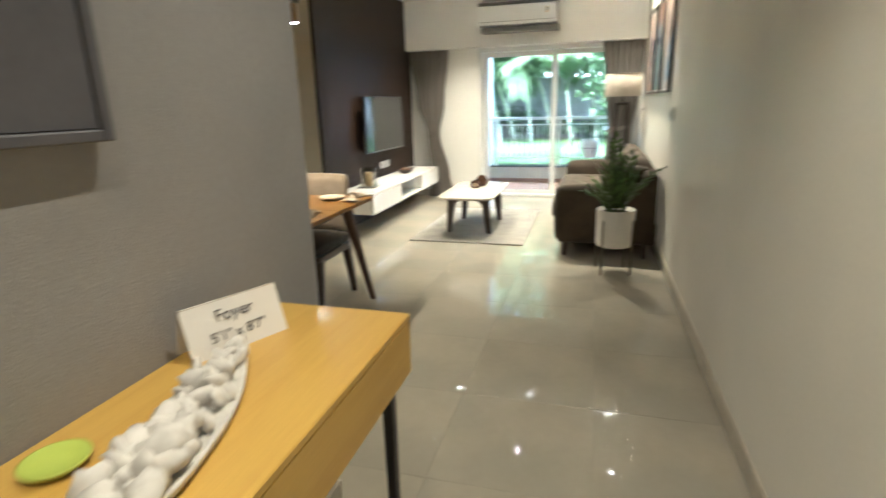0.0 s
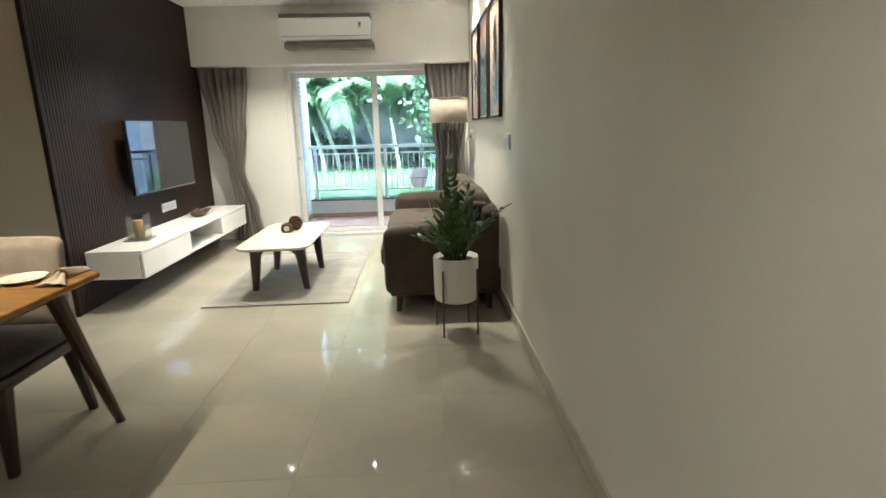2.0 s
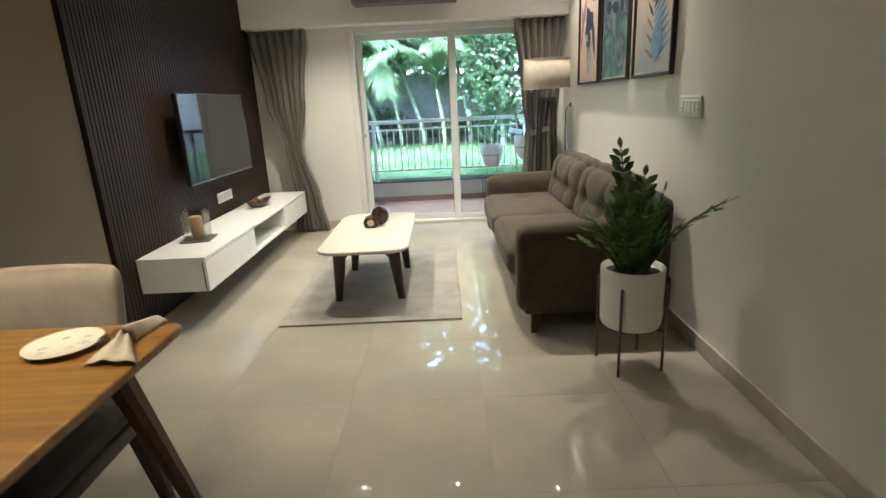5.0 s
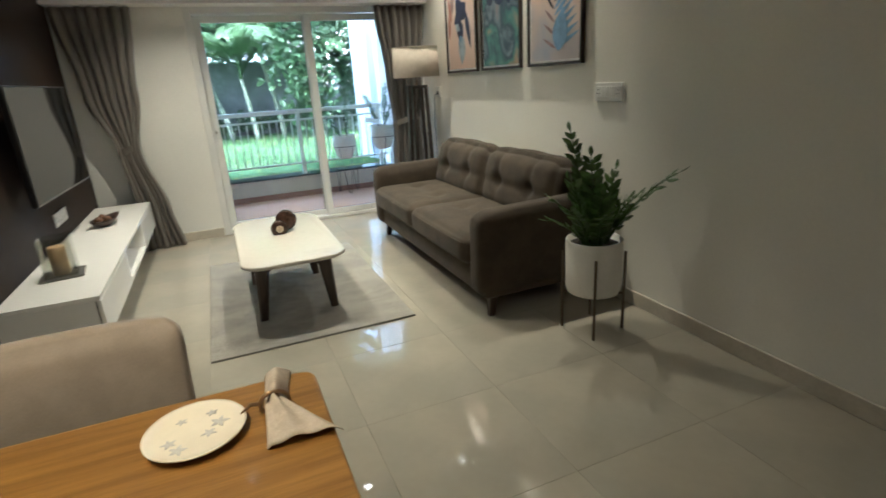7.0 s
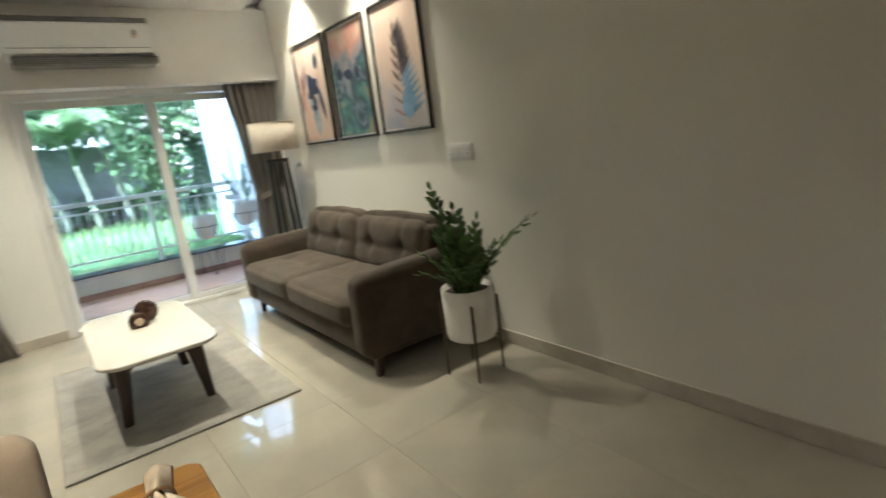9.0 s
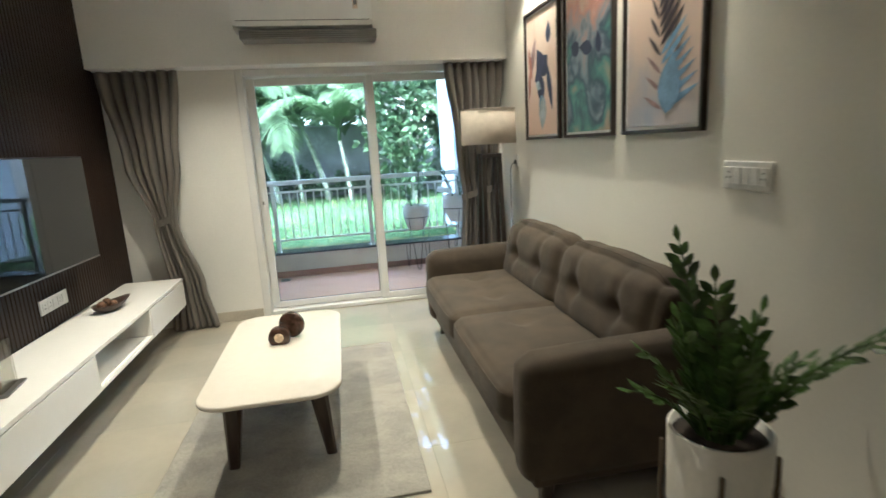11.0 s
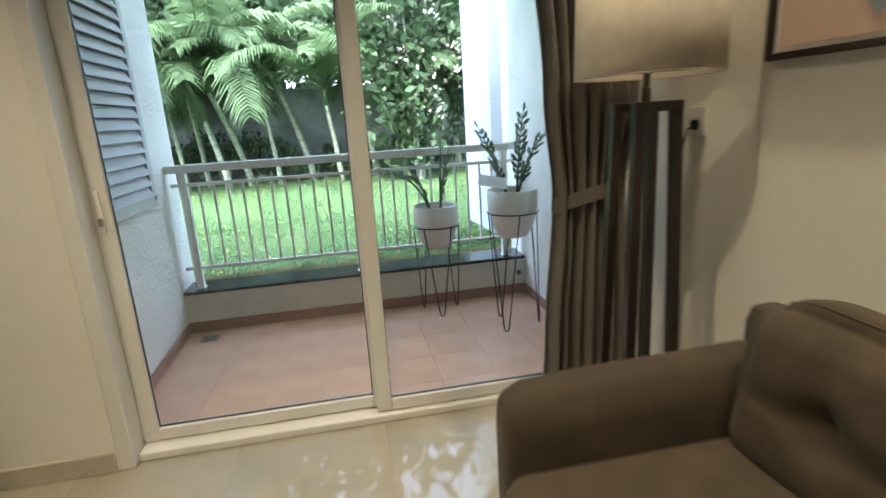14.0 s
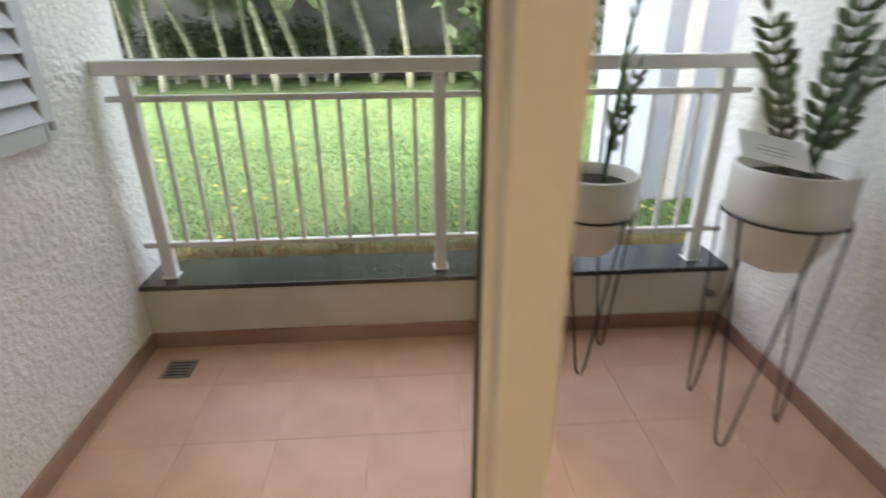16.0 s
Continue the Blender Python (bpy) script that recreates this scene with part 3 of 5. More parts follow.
for y in (4.76, 5.97):
    for x in (-2.29, -1.28):
        downlight(x, y, ZC + 0.012, SPOT, "small round lit spotlight in a ceiling groove")
    downlight(-0.20, y, 2.80, SPOT * 0.85, "small round lit spotlight grazing the picture wall")
for x, y in ((-0.72, -0.75), (-0.72, 0.45)):
    downlight(x, y, ZC, FOYER, "small round lit spotlight in the foyer ceiling", (0, 0), 1.0, 100)


# ---- sofa ----
def sofa():
    x0, x1, y0, y1 = -0.888, -0.05, 3.925, 6.05
    s = empty("sofa", ((x0 + x1) / 2, (y0 + y1) / 2, 0))
    tagged(s, "two-seat taupe velvet sofa with tufted back cushions against the wall", "sofa")
    o = Vector(((x0 + x1) / 2, (y0 + y1) / 2, 0))

    def v(x, y, z):
        return Vector((x, y, z)) - o
    part("base", cuboid(v(x0 + 0.03, y0 + 0.02, 0.125), v(x1, y1 - 0.02, 0.315), 0.02, 3), M_SOFA, s, smooth=True)
    part("back_frame", cushion(v(-0.19, y0 + 0.02, 0.14), v(x1, y1 - 0.02, 0.755), 0.05, 0.004, 8), M_SOFA, s, smooth=True)
    for a, b in ((y0, y0 + 0.165), (y1 - 0.165, y1)):
        def arm(p, u):
            # the arm leans out at its top and drops a little to the front
            p.y += (0.018 if a > 5 else -0.018) * (u.z + 1) / 2 - (0.018 if a > 5 else -0.018)
            if u.z > 0:
                p.z -= 0.02 * (1 - u.x) / 2
            return p
        part("armrest", cushion(v(x0, a, 0.125), v(x1 - 0.02, b, 0.645), 0.06, 0.008, 10, arm), M_SOFA, s, smooth=True)
    ym = (y0 + y1) / 2
    TUFT = -0.05      # height of the buttons on the back cushions
    for a, b in ((y0 + 0.16, ym), (ym, y1 - 0.16)):
        def seat(p, u):
            for tx, ty in ((-0.05, -0.4), (-0.05, 0.4)):
                d = ((u.x - tx) ** 2 * 1.4 + (u.y - ty) ** 2 * 2.0)
                if u.z > 0:
                    p.z -= 0.020 * math.exp(-d * 45) + 0.006 * math.exp(-((u.x - tx) ** 2) * 160) * (1 - u.y ** 2)
            return p
        lo, hi = v(-0.92, a + 0.004, 0.295), v(-0.25, b - 0.004, 0.472)
        sc = part("seat_cushion", cushion(lo, hi, 0.055, 0.016, 26, seat), M_SOFA, s, smooth=True)
        seam = [cushion_point(Vector((-1, y, 0.55)), lo, hi, 0.055, 0.016, seat) for y in [-0.96 + 1.92 * i / 30 for i in range(31)]]
        part("seam", tube(seam, 0.003, n=6), M_SOFA, sc, smooth=True)

        def back(p, u):
            if u.x < 0:
                f = max(0.0, min(1.0, -u.x * 2.0 - 0.9))
                for ty in (-0.36, 0.36):
                    dy, dz = u.y - ty, u.z - TUFT
                    p.x += f * 0.038 * math.exp(-(dy * dy * 2.4 + dz * dz * 1.3) * 26)
                    if dz > 0:
                        p.x += f * 0.018 * math.exp(-((dy - 0.12 * ty * dz) ** 2) * 300) * (1 - 0.55 * dz)
                    else:
                        p.x += f * 0.012 * math.exp(-(dy ** 2) * 260) * max(0.0, 1 + dz)
                p.x += f * 0.009 * math.exp(-((u.z - TUFT) ** 2) * 190) * (1 - u.y ** 6)
            p.x += 0.10 * ((u.z + 1) / 2) ** 1.2
            p.z -= 0.045 * (u.x + 1) / 2 * max(0.0, u.z)
            p.z += (0.004 * math.cos(u.y * 9) - 0.018 * u.y ** 4) * max(0.0, u.z) ** 3
            return p
        lo, hi = v(-0.365, a + 0.006, 0.44), v(-0.175, b - 0.006, 0.84)
        bc = part("back_cushion", cushion(lo, hi, 0.078, 0.026, 40, back), M_SOFA, s, smooth=True)
        for front in (-0.62,):
            seam = [cushion_point(Vector((front, y, 1)), lo, hi, 0.078, 0.026, back) for y in [-0.97 + 1.94 * i / 30 for i in range(31)]]
            part("seam", tube(seam, 0.0035, n=6), M_SOFA, bc, smooth=True)
        for ty in (-0.36, 0.36):
            q = cushion_point(Vector((-1, ty, TUFT)), lo, hi, 0.078, 0.026, back)
            part("button", cushion(q - Vector((0.006, 0.011, 0.011)), q + Vector((0.006, 0.011, 0.011)), 0.006, 0.001, 4), M_SOFA, bc, smooth=True)
    for x in (x0 + 0.10, x1 - 0.09):
        for y in (y0 + 0.075, y1 - 0.075):
            dx = -0.012 if x < -0.5 else 0.012
            part("leg", slanted_leg(v(x, y, 0.13), v(x + dx, y, 0), 0.055, 0.036), M_DARKWOOD, s, "dark wooden tapered leg")


sofa()


# ---- coffee table and rug ----
def rug():
    bm = cuboid((-2.333, 4.217, 0.0005), (-1.2, 5.90, 0.011), 0.003)
    r = tagged(part("rug", bm, M_RUG), "grey beige distressed low-pile rug under the coffee table", "rug")
    for y in (4.217, 5.90):
        part("hem", cuboid((-2.333, y - 0.004, 0.0006), (-1.2, y + 0.004, 0.0125), 0.002), M_RUG, r)


rug()


def rounded_slab(cx, cy, hx, hy, r, z0, z1, lip=0.008, n=8):
    """A slab with round corners and a softened edge."""
    ring = []
    for sx, sy, a0 in ((1, 1, 0), (-1, 1, 90), (-1, -1, 180), (1, -1, 270)):
        for i in range(n + 1):
            a = radians(a0 + 90 * i / n)
            ring.append(((hx - r) * sx, (hy - r) * sy, math.cos(a), math.sin(a)))
    verts, faces = [], []
    levels = ((z0, -lip * 1.6), (z0 + lip, 0), (z1 - lip * 0.6, 0), (z1 - lip * 0.15, -lip * 0.3), (z1, -lip))
    for z, d in levels:
        for x, y, c, s in ring:
            verts.append((cx + x + (r + d) * c, cy + y + (r + d) * s, z))
    k = len(ring)
    for j in range(len(levels) - 1):
        for i in range(k):
            faces.append((j * k + i, j * k + (i + 1) % k, (j + 1) * k + (i + 1) % k, (j + 1) * k + i))
    faces += [tuple(range(k))[::-1], tuple(range((len(levels) - 1) * k, len(levels) * k))]
    return pydata(verts, faces)


def coffee_table():
    cx, cy = -1.815, 4.945
    t = empty("coffee_table", (cx, cy, 0.011))
    tagged(t, "low coffee table with rounded white marble top and dark wooden legs", "coffee table")
    part("tabletop", rounded_slab(0, 0, 0.295, 0.585, 0.13, 0.384, 0.411, 0.010, 10), M_MARBLE, t, "rounded white marble slab", True)
    for y in (-1, 1):
        for x in (-1, 1):
            part("leg", slanted_leg((x * 0.178, y * 0.345, 0.383), (x * 0.215, y * 0.335, 0), 0.088, 0.046, 0.35), M_DARKWOOD, t)
        verts, faces = [], []
        for i in range(17):
            k = i / 8 - 1
            low = 0.352 - 0.085 * abs(k) ** 4
            for dy in (-0.024, 0.024):
                verts += [(k * 0.165, y * 0.345 + dy, low), (k * 0.165, y * 0.345 + dy, 0.383)]
        for i in range(16):
            q = 4 * i
            faces += [(q, q + 4, q + 5, q + 1), (q + 2, q + 3, q + 7, q + 6), (q, q + 2, q + 6, q + 4), (q + 1, q + 5, q + 7, q + 3)]
        faces += [(0, 1, 3, 2), (64, 66, 67, 65)]
        part("arched_rail", pydata(verts, faces), M_DARKWOOD, t)
    for x in (-1, 1):
        part("side_rail", cuboid((x * 0.175 - 0.014, -0.33, 0.345), (x * 0.175 + 0.014, 0.33, 0.383), 0.004), M_DARKWOOD, t)


coffee_table()


def stone_ornament():
    o = empty("stone_ornament", (-1.80, 5.05, 0.4225))
    tagged(o, "pair of brown polished stone rounds on the coffee table", "ornament")
    disc = lathe([(0.0001, -0.02), (0.06, -0.02), (0.068, -0.012), (0.068, 0.012), (0.06, 0.02), (0.0001, 0.02)], 28)
    bmesh.ops.rotate(disc, verts=disc.verts, matrix=Matrix.Rotation(radians(90), 3, "X"))
    bmesh.ops.rotate(disc, verts=disc.verts, matrix=Matrix.Rotation(radians(-20), 3, "Z"))
    bmesh.ops.translate(disc, verts=disc.verts, vec=(0.03, 0.045, 0.068))
    part("round_slice", disc, M_AGATE, o, smooth=True)
    half = lathe([(0.0001, -0.028), (0.045, -0.028), (0.055, -0.018), (0.055, 0.018), (0.045, 0.028), (0.0001, 0.028)], 28)
    bmesh.ops.rotate(half, verts=half.verts, matrix=Matrix.Rotation(radians(90), 3, "X"))
    for w in half.verts:
        w.co.z = max(w.co.z, -0.034)
    bmesh.ops.translate(half, verts=half.verts, vec=(-0.028, -0.035, 0.0342))
    h = part("cut_slice", half, M_AGATE, o, smooth=True)
    core = lathe([(0.0001, 0), (0.022, 0), (0.024, 0.002), (0.018, 0.004), (0.0001, 0.005)], 20)
    bmesh.ops.rotate(core, verts=core.verts, matrix=Matrix.Rotation(radians(90), 3, "X"))
    bmesh.ops.translate(core, verts=core.verts, vec=(-0.028, -0.063, 0.037))
    part("pale_core", core, M_PALE, h, "pale cream centre")


stone_ornament()


# ---- things on the television cabinet ----
def candle_holder():
    c = empty("candle_holder", (-2.985, 4.74, 0.4555), 8)
    tagged(c, "square glass hurricane holder with a tan pillar candle", "candle holder")
    part("tray", rounded_slab(0, 0, 0.10, 0.10, 0.012, 0, 0.010, 0.003, 4), M_STEEL, c)
    gl = bmesh.new()
    for lo, hi in (((-0.074, -0.074, 0.011), (-0.064, 0.074, 0.215)), ((0.064, -0.074, 0.011), (0.074, 0.074, 0.215)),
                   ((-0.064, -0.074, 0.011), (0.064, -0.064, 0.215)), ((-0.064, 0.064, 0.011), (0.064, 0.074, 0.215))):
        cuboid(lo, hi, 0.001, bm=gl)
    part("glass_box", gl, clear_glass("hurricane glass", (0.86, 0.86, 0.83)), c, "thick clear glass walls")
    k = part("candle", lathe([(0.038, 0.011), (0.040, 0.015), (0.040, 0.160), (0.034, 0.164), (0.008, 0.157)], 24), M_WAX, c, "tan wax pillar", True)
    part("wick", tube([(0, 0, 0.155), (0.001, 0, 0.170)], 0.0012, n=5), M_BLACKM, k)


candle_holder()


def bowl():
    b = empty("bowl", (-2.97, 5.90, 0.4555), 62)
    tagged(b, "dark leaf-shaped bowl with brown rattan balls", "bowl")
    prof = [(0.03, 0.0), (0.05, 0.003), (0.085, 0.022), (0.105, 0.050), (0.100, 0.052), (0.080, 0.027), (0.046, 0.010), (0.0005, 0.009)]
    bm = lathe(prof, 32)
    for w in bm.verts:
        k = 1 + 0.55 * max(0.0, w.co.x / 0.105) ** 3
        w.co.x *= k
        w.co.y *= 0.72
        w.co.z += 0.02 * max(0.0, w.co.x / 0.16) ** 2
    part("dish", bm, M_DARKWOOD, b, smooth=True)
    for x, y, r in ((-0.035, 0.01, 0.030), (0.02, -0.018, 0.027), (0.03, 0.03, 0.024), (-0.005, 0.0, 0.024)):
        ball = bmesh.new()
        bmesh.ops.create_icosphere(ball, subdivisions=3, radius=r)
        for w in ball.verts:
            w.co *= 1 + 0.07 * noise.noise(w.co * 120)
        bmesh.ops.translate(ball, verts=ball.verts, vec=(x, y, 0.016 + r + (0.026 if r < 0.025 and x < 0 else 0)))
        part("ball", ball, M_BALL, b, smooth=True)


bowl()


# ---- floor lamp ----
def floor_lamp():
    lamp = empty("floor_lamp", (-0.272, 6.38, 0))
    tagged(lamp, "floor lamp with cream drum shade on four dark wooden legs", "floor lamp")
    t, f, zt = 0.061, 0.090, 1.29
    for x in (-1, 1):
        for y in (-1, 1):
            part("leg", slanted_leg((x * t, y * t, zt), (x * f, y * f, 0), 0.032, 0.032, 0.12), M_BLACKWOOD, lamp)
    for lo, hi in (((-t - 0.018, -t - 0.018, zt - 0.03), (t + 0.018, -t + 0.018, zt)), ((-t - 0.018, t - 0.018, zt - 0.03), (t + 0.018, t + 0.018, zt)),
                   ((-0.018, -t + 0.018, zt - 0.03), (0.018, t - 0.018, zt - 0.002))):
        part("top_bar", cuboid(lo, hi, 0.003), M_BLACKWOOD, lamp)
    part("stem", lathe([(0.014, zt - 0.002), (0.014, 1.33), (0.010, 1.335), (0.010, 1.37), (0.022, 1.375), (0.022, 1.42), (0.016, 1.43)], 16), M_BRONZE, lamp)
    sh = part("shade", lathe([(0.214, 1.365), (0.216, 1.367), (0.212, 1.627), (0.209, 1.627), (0.213, 1.367)][:4] + [(0.2105, 1.366)], 48), None, lamp, "cream linen drum shade", True)
    bm = bmesh.new()
    bm.from_mesh(sh.data)
    bmesh.ops.delete(bm, geom=[q for q in bm.faces if len(q.verts) > 4], context="FACES_ONLY")
    bm.to_mesh(sh.data)
    bm.free()
    sh.data.materials.append(M_SHADE)
    for z in (1.366, 1.626):
        part("shade_hem", tube([(0.2135 * math.cos(a), 0.2135 * math.sin(a), z) for a in [2 * math.pi * i / 40 for i in range(40)]], 0.0035, n=6, closed=True), M_SHADE, sh)
    for a in (0, 120, 240):
        part("spider_arm", tube([(0, 0, 1.425), (0.21 * math.cos(radians(a)), 0.21 * math.sin(radians(a)), 1.60)], 0.002, n=5), M_STEEL, sh)
    bulb = bmesh.new()
    bmesh.ops.create_uvsphere(bulb, u_segments=14, v_segments=10, radius=0.032)
    bmesh.ops.translate(bulb, verts=bulb.verts, vec=(0, 0, 1.465))
    part("bulb", bulb, M_PLASTIC, lamp, "unlit white bulb", True)


floor_lamp()
cord = [(-0.016, 6.49, 1.205), (-0.05, 6.485, 1.19), (-0.066, 6.48, 1.14), (-0.06, 6.50, 0.95), (-0.05, 6.52, 0.6), (-0.055, 6.50, 0.25), (-0.07, 6.44, 0.03), (-0.12, 6.36, 0.006), (-0.20, 6.34, 0.006)]
cb = empty("lamp_cord", (-0.05, 6.5, 0))
tagged(cb, "thin black lamp cord hanging from the wall socket", "cable")
part("cord", tube([Vector(p) - Vector((-0.05, 6.5, 0)) for p in cord], 0.0032, n=6), M_BLACKM, cb, smooth=True)
part("plug", cuboid((0.026, -0.028, 1.188), (0.038, 0.008, 1.222), 0.004), M_BLACKM, cb)


# ---- pictures ----
def flat_leaf(pts):
    """A flat outline in the picture's plane, a little proud of the print."""
    bm = bmesh.new()
    vs = [bm.verts.new((0.0, y, z)) for y, z in pts]
    bm.faces.new(vs)
    r = bmesh.ops.extrude_face_region(bm, geom=bm.faces[:])
    bmesh.ops.translate(bm, verts=[q for q in r["geom"] if isinstance(q, bmesh.types.BMVert)], vec=(-0.0008, 0, 0))
    bmesh.ops.recalc_face_normals(bm, faces=bm.faces)
    return bm


def leaf_outline(y, z, angle, length, width, n=9):
    a = radians(angle)
    pts = []
    for sgn in (1, -1):
        rng = range(n + 1) if sgn > 0 else range(n - 1, 0, -1)
        for i in rng:
            k = i / n
            w = sgn * width / 2 * math.sin(math.pi * k ** 0.8)
            px, pz = length * k, w
            pts.append((y + px * math.cos(a) - pz * math.sin(a), z + px * math.sin(a) + pz * math.cos(a)))
    return pts


def ink(name, c, vary=0.15):
    return material(name, c, 0.6, vary=vary, scale=9, fine=60)


def print_material(name, stops, scale, seed):
    """A watercolour wash: soft clouds of colour through a ramp."""
    m = bpy.data.materials.new(name)
    m.use_nodes = True
    t = m.node_tree
    b = t.nodes["Principled BSDF"]
    co, mp = t.nodes.new("ShaderNodeTexCoord"), t.nodes.new("ShaderNodeMapping")
    mp.inputs["Location"].default_value = (seed, seed * 0.7, seed * 1.3)
    n = t.nodes.new("ShaderNodeTexNoise")
    n.inputs["Scale"].default_value, n.inputs["Detail"].default_value, n.inputs["Distortion"].default_value = scale, 5, 0.6
    sep = t.nodes.new("ShaderNodeSeparateXYZ")
    t.links.new(co.outputs["Object"], mp.inputs["Vector"])
    t.links.new(co.outputs["Object"], sep.inputs["Vector"])
    t.links.new(mp.outputs["Vector"], n.inputs["Vector"])
    add = t.nodes.new("ShaderNodeMath")
    add.operation = "MULTIPLY_ADD"
    add.inputs[1].default_value, add.inputs[2].default_value = 0.42, 0.0
    t.links.new(sep.outputs["Z"], add.inputs[0])
    t.links.new(n.outputs["Fac"], add.inputs[2])
    ramp = t.nodes.new("ShaderNodeValToRGB")
    for i, (p, c) in enumerate(stops):
        e = ramp.color_ramp.elements[i] if i < 2 else ramp.color_ramp.elements.new(p)
        e.position, e.color = p, (*c, 1)
    t.links.new(add.outputs["Value"], ramp.inputs["Fac"])
    t.links.new(ramp.outputs["Color"], b.inputs["Base Color"])
    b.inputs["Roughness"].default_value = 0.45
    return m


INK_NAVY, INK_BLUE, INK_PINK, INK_BLACK, INK_ROSE, INK_PALE = (ink("navy ink", (0.035, 0.045, 0.10)), ink("sky blue ink", (0.22, 0.36, 0.55)), ink("coral ink", (0.50, 0.22, 0.17)),
                                                     ink("charcoal ink", (0.045, 0.035, 0.045)), ink("mauve ink", (0.36, 0.24, 0.24)), ink("pale blue ink", (0.40, 0.48, 0.53)))
PRINTS = (print_material("peach print", [(0.0, (0.66, 0.47, 0.36)), (0.45, (0.66, 0.50, 0.41)), (0.7, (0.74, 0.64, 0.56))], 3.0, 3.1),
          print_material("teal cloud print", [(0.24, (0.42, 0.30, 0.20)), (0.36, (0.10, 0.24, 0.21)), (0.46, (0.035, 0.06, 0.10)), (0.55, (0.22, 0.26, 0.30)), (0.64, (0.48, 0.25, 0.19)), (0.74, (0.50, 0.38, 0.31))], 4.0, 7.7),
          print_material("rose print", [(0.25, (0.35, 0.37, 0.46)), (0.42, (0.50, 0.44, 0.42)), (0.6, (0.64, 0.50, 0.41))], 2.0, 5.2))


def picture(y0, y1, z0, z1, index, label):
    """Hung on the long wall; in its own plane +y runs towards the balcony door."""
    cy, cz = (y0 + y1) / 2, (z0 + z1) / 2
    p = empty("picture", (-0.001, cy, cz))
    tagged(p, label, "picture", "pictures above the sofa")
    hy, hz, w = (y1 - y0) / 2, (z1 - z0) / 2, 0.018
    for lo, hi in (((-0.028, -hy, -hz), (0, -hy + w, hz)), ((-0.028, hy - w, -hz), (0, hy, hz)), ((-0.028, -hy + w, -hz), (0, hy - w, -hz + w)), ((-0.028, -hy + w, hz - w), (0, hy - w, hz))):
        part("frame_bar", cuboid(lo, hi, 0.002), M_FRAME, p)
    part("mount", cuboid((-0.012, -hy + w, -hz + w), (-0.002, hy - w, hz - w)), M_PAPER, p, "white paper border")
    b = w + 0.014
    pr = part("print", cuboid((-0.014, -hy + b, -hz + b), (-0.012, hy - b, hz - b)), PRINTS[index], p, "watercolour print")

    def leaf(mat, y, z, ang, ln, wd):
        o = part("painted_leaf", flat_leaf(leaf_outline(y, z, ang, ln, wd)), mat, pr)
        o.location = (-0.0142 - 0.00012 * (len(pr.children)), 0, 0)
    if index == 0:
        for a in ((INK_ROSE, 0.20, 0.02, 112, 0.26, 0.075), (INK_PINK, 0.18, -0.02, 75, 0.24, 0.06), (INK_PINK, 0.24, -0.16, 95, 0.24, 0.05), (INK_NAVY, -0.02, 0.0, 60, 0.20, 0.14), (INK_NAVY, 0.02, 0.0, 140, 0.17, 0.15),
                  (INK_NAVY, -0.02, 0.02, -20, 0.16, 0.12), (INK_NAVY, 0.03, 0.0, -100, 0.22, 0.13), (INK_NAVY, -0.10, 0.05, -105, 0.32, 0.07), (INK_NAVY, -0.12, 0.18, 95, 0.14, 0.08), (INK_BLUE, 0.02, -0.14, -110, 0.18, 0.12),
                  (INK_PALE, -0.02, -0.16, -85, 0.22, 0.13), (INK_PALE, 0.10, -0.05, -150, 0.10, 0.06)):
            leaf(*a)
    if index == 1:
        for a in ((INK_NAVY, 0.10, 0.05, 20, 0.12, 0.09), (INK_NAVY, -0.06, 0.04, 10, 0.16, 0.08), (INK_NAVY, -0.14, 0.0, 80, 0.12, 0.07)):
            leaf(*a)
    if index == 2:
        base = [(-0.02 + 0.04 * k, -0.34 + 0.50 * k) for k in [i / 13 for i in range(14)]]
        for i, (y, z) in enumerate(base):
            up = i / 13
            mat = INK_BLACK if up > 0.52 else INK_BLUE
            ln = 0.26 - 0.09 * up
            leaf(mat, y, z, 180 - (20 + 38 * up), ln, 0.030)
            if i % 2 == 0:
                leaf(INK_ROSE if up < 0.4 else INK_BLACK, y, z, 25 + 45 * up, ln * 0.62, 0.022)
        leaf(INK_BLACK, base[-1][0], base[-1][1], 93, 0.15, 0.022)
        leaf(INK_BLUE, -0.05, -0.36, 100, 0.26, 0.16)


picture(5.597, 6.20, 1.378, 2.262, 0, "framed print of navy and coral leaves on peach")
picture(4.917, 5.52, 1.378, 2.262, 1, "framed abstract print in teal, navy and rust")
picture(4.222, 4.82, 1.378, 2.262, 2, "framed print of a blue and black palm leaf")


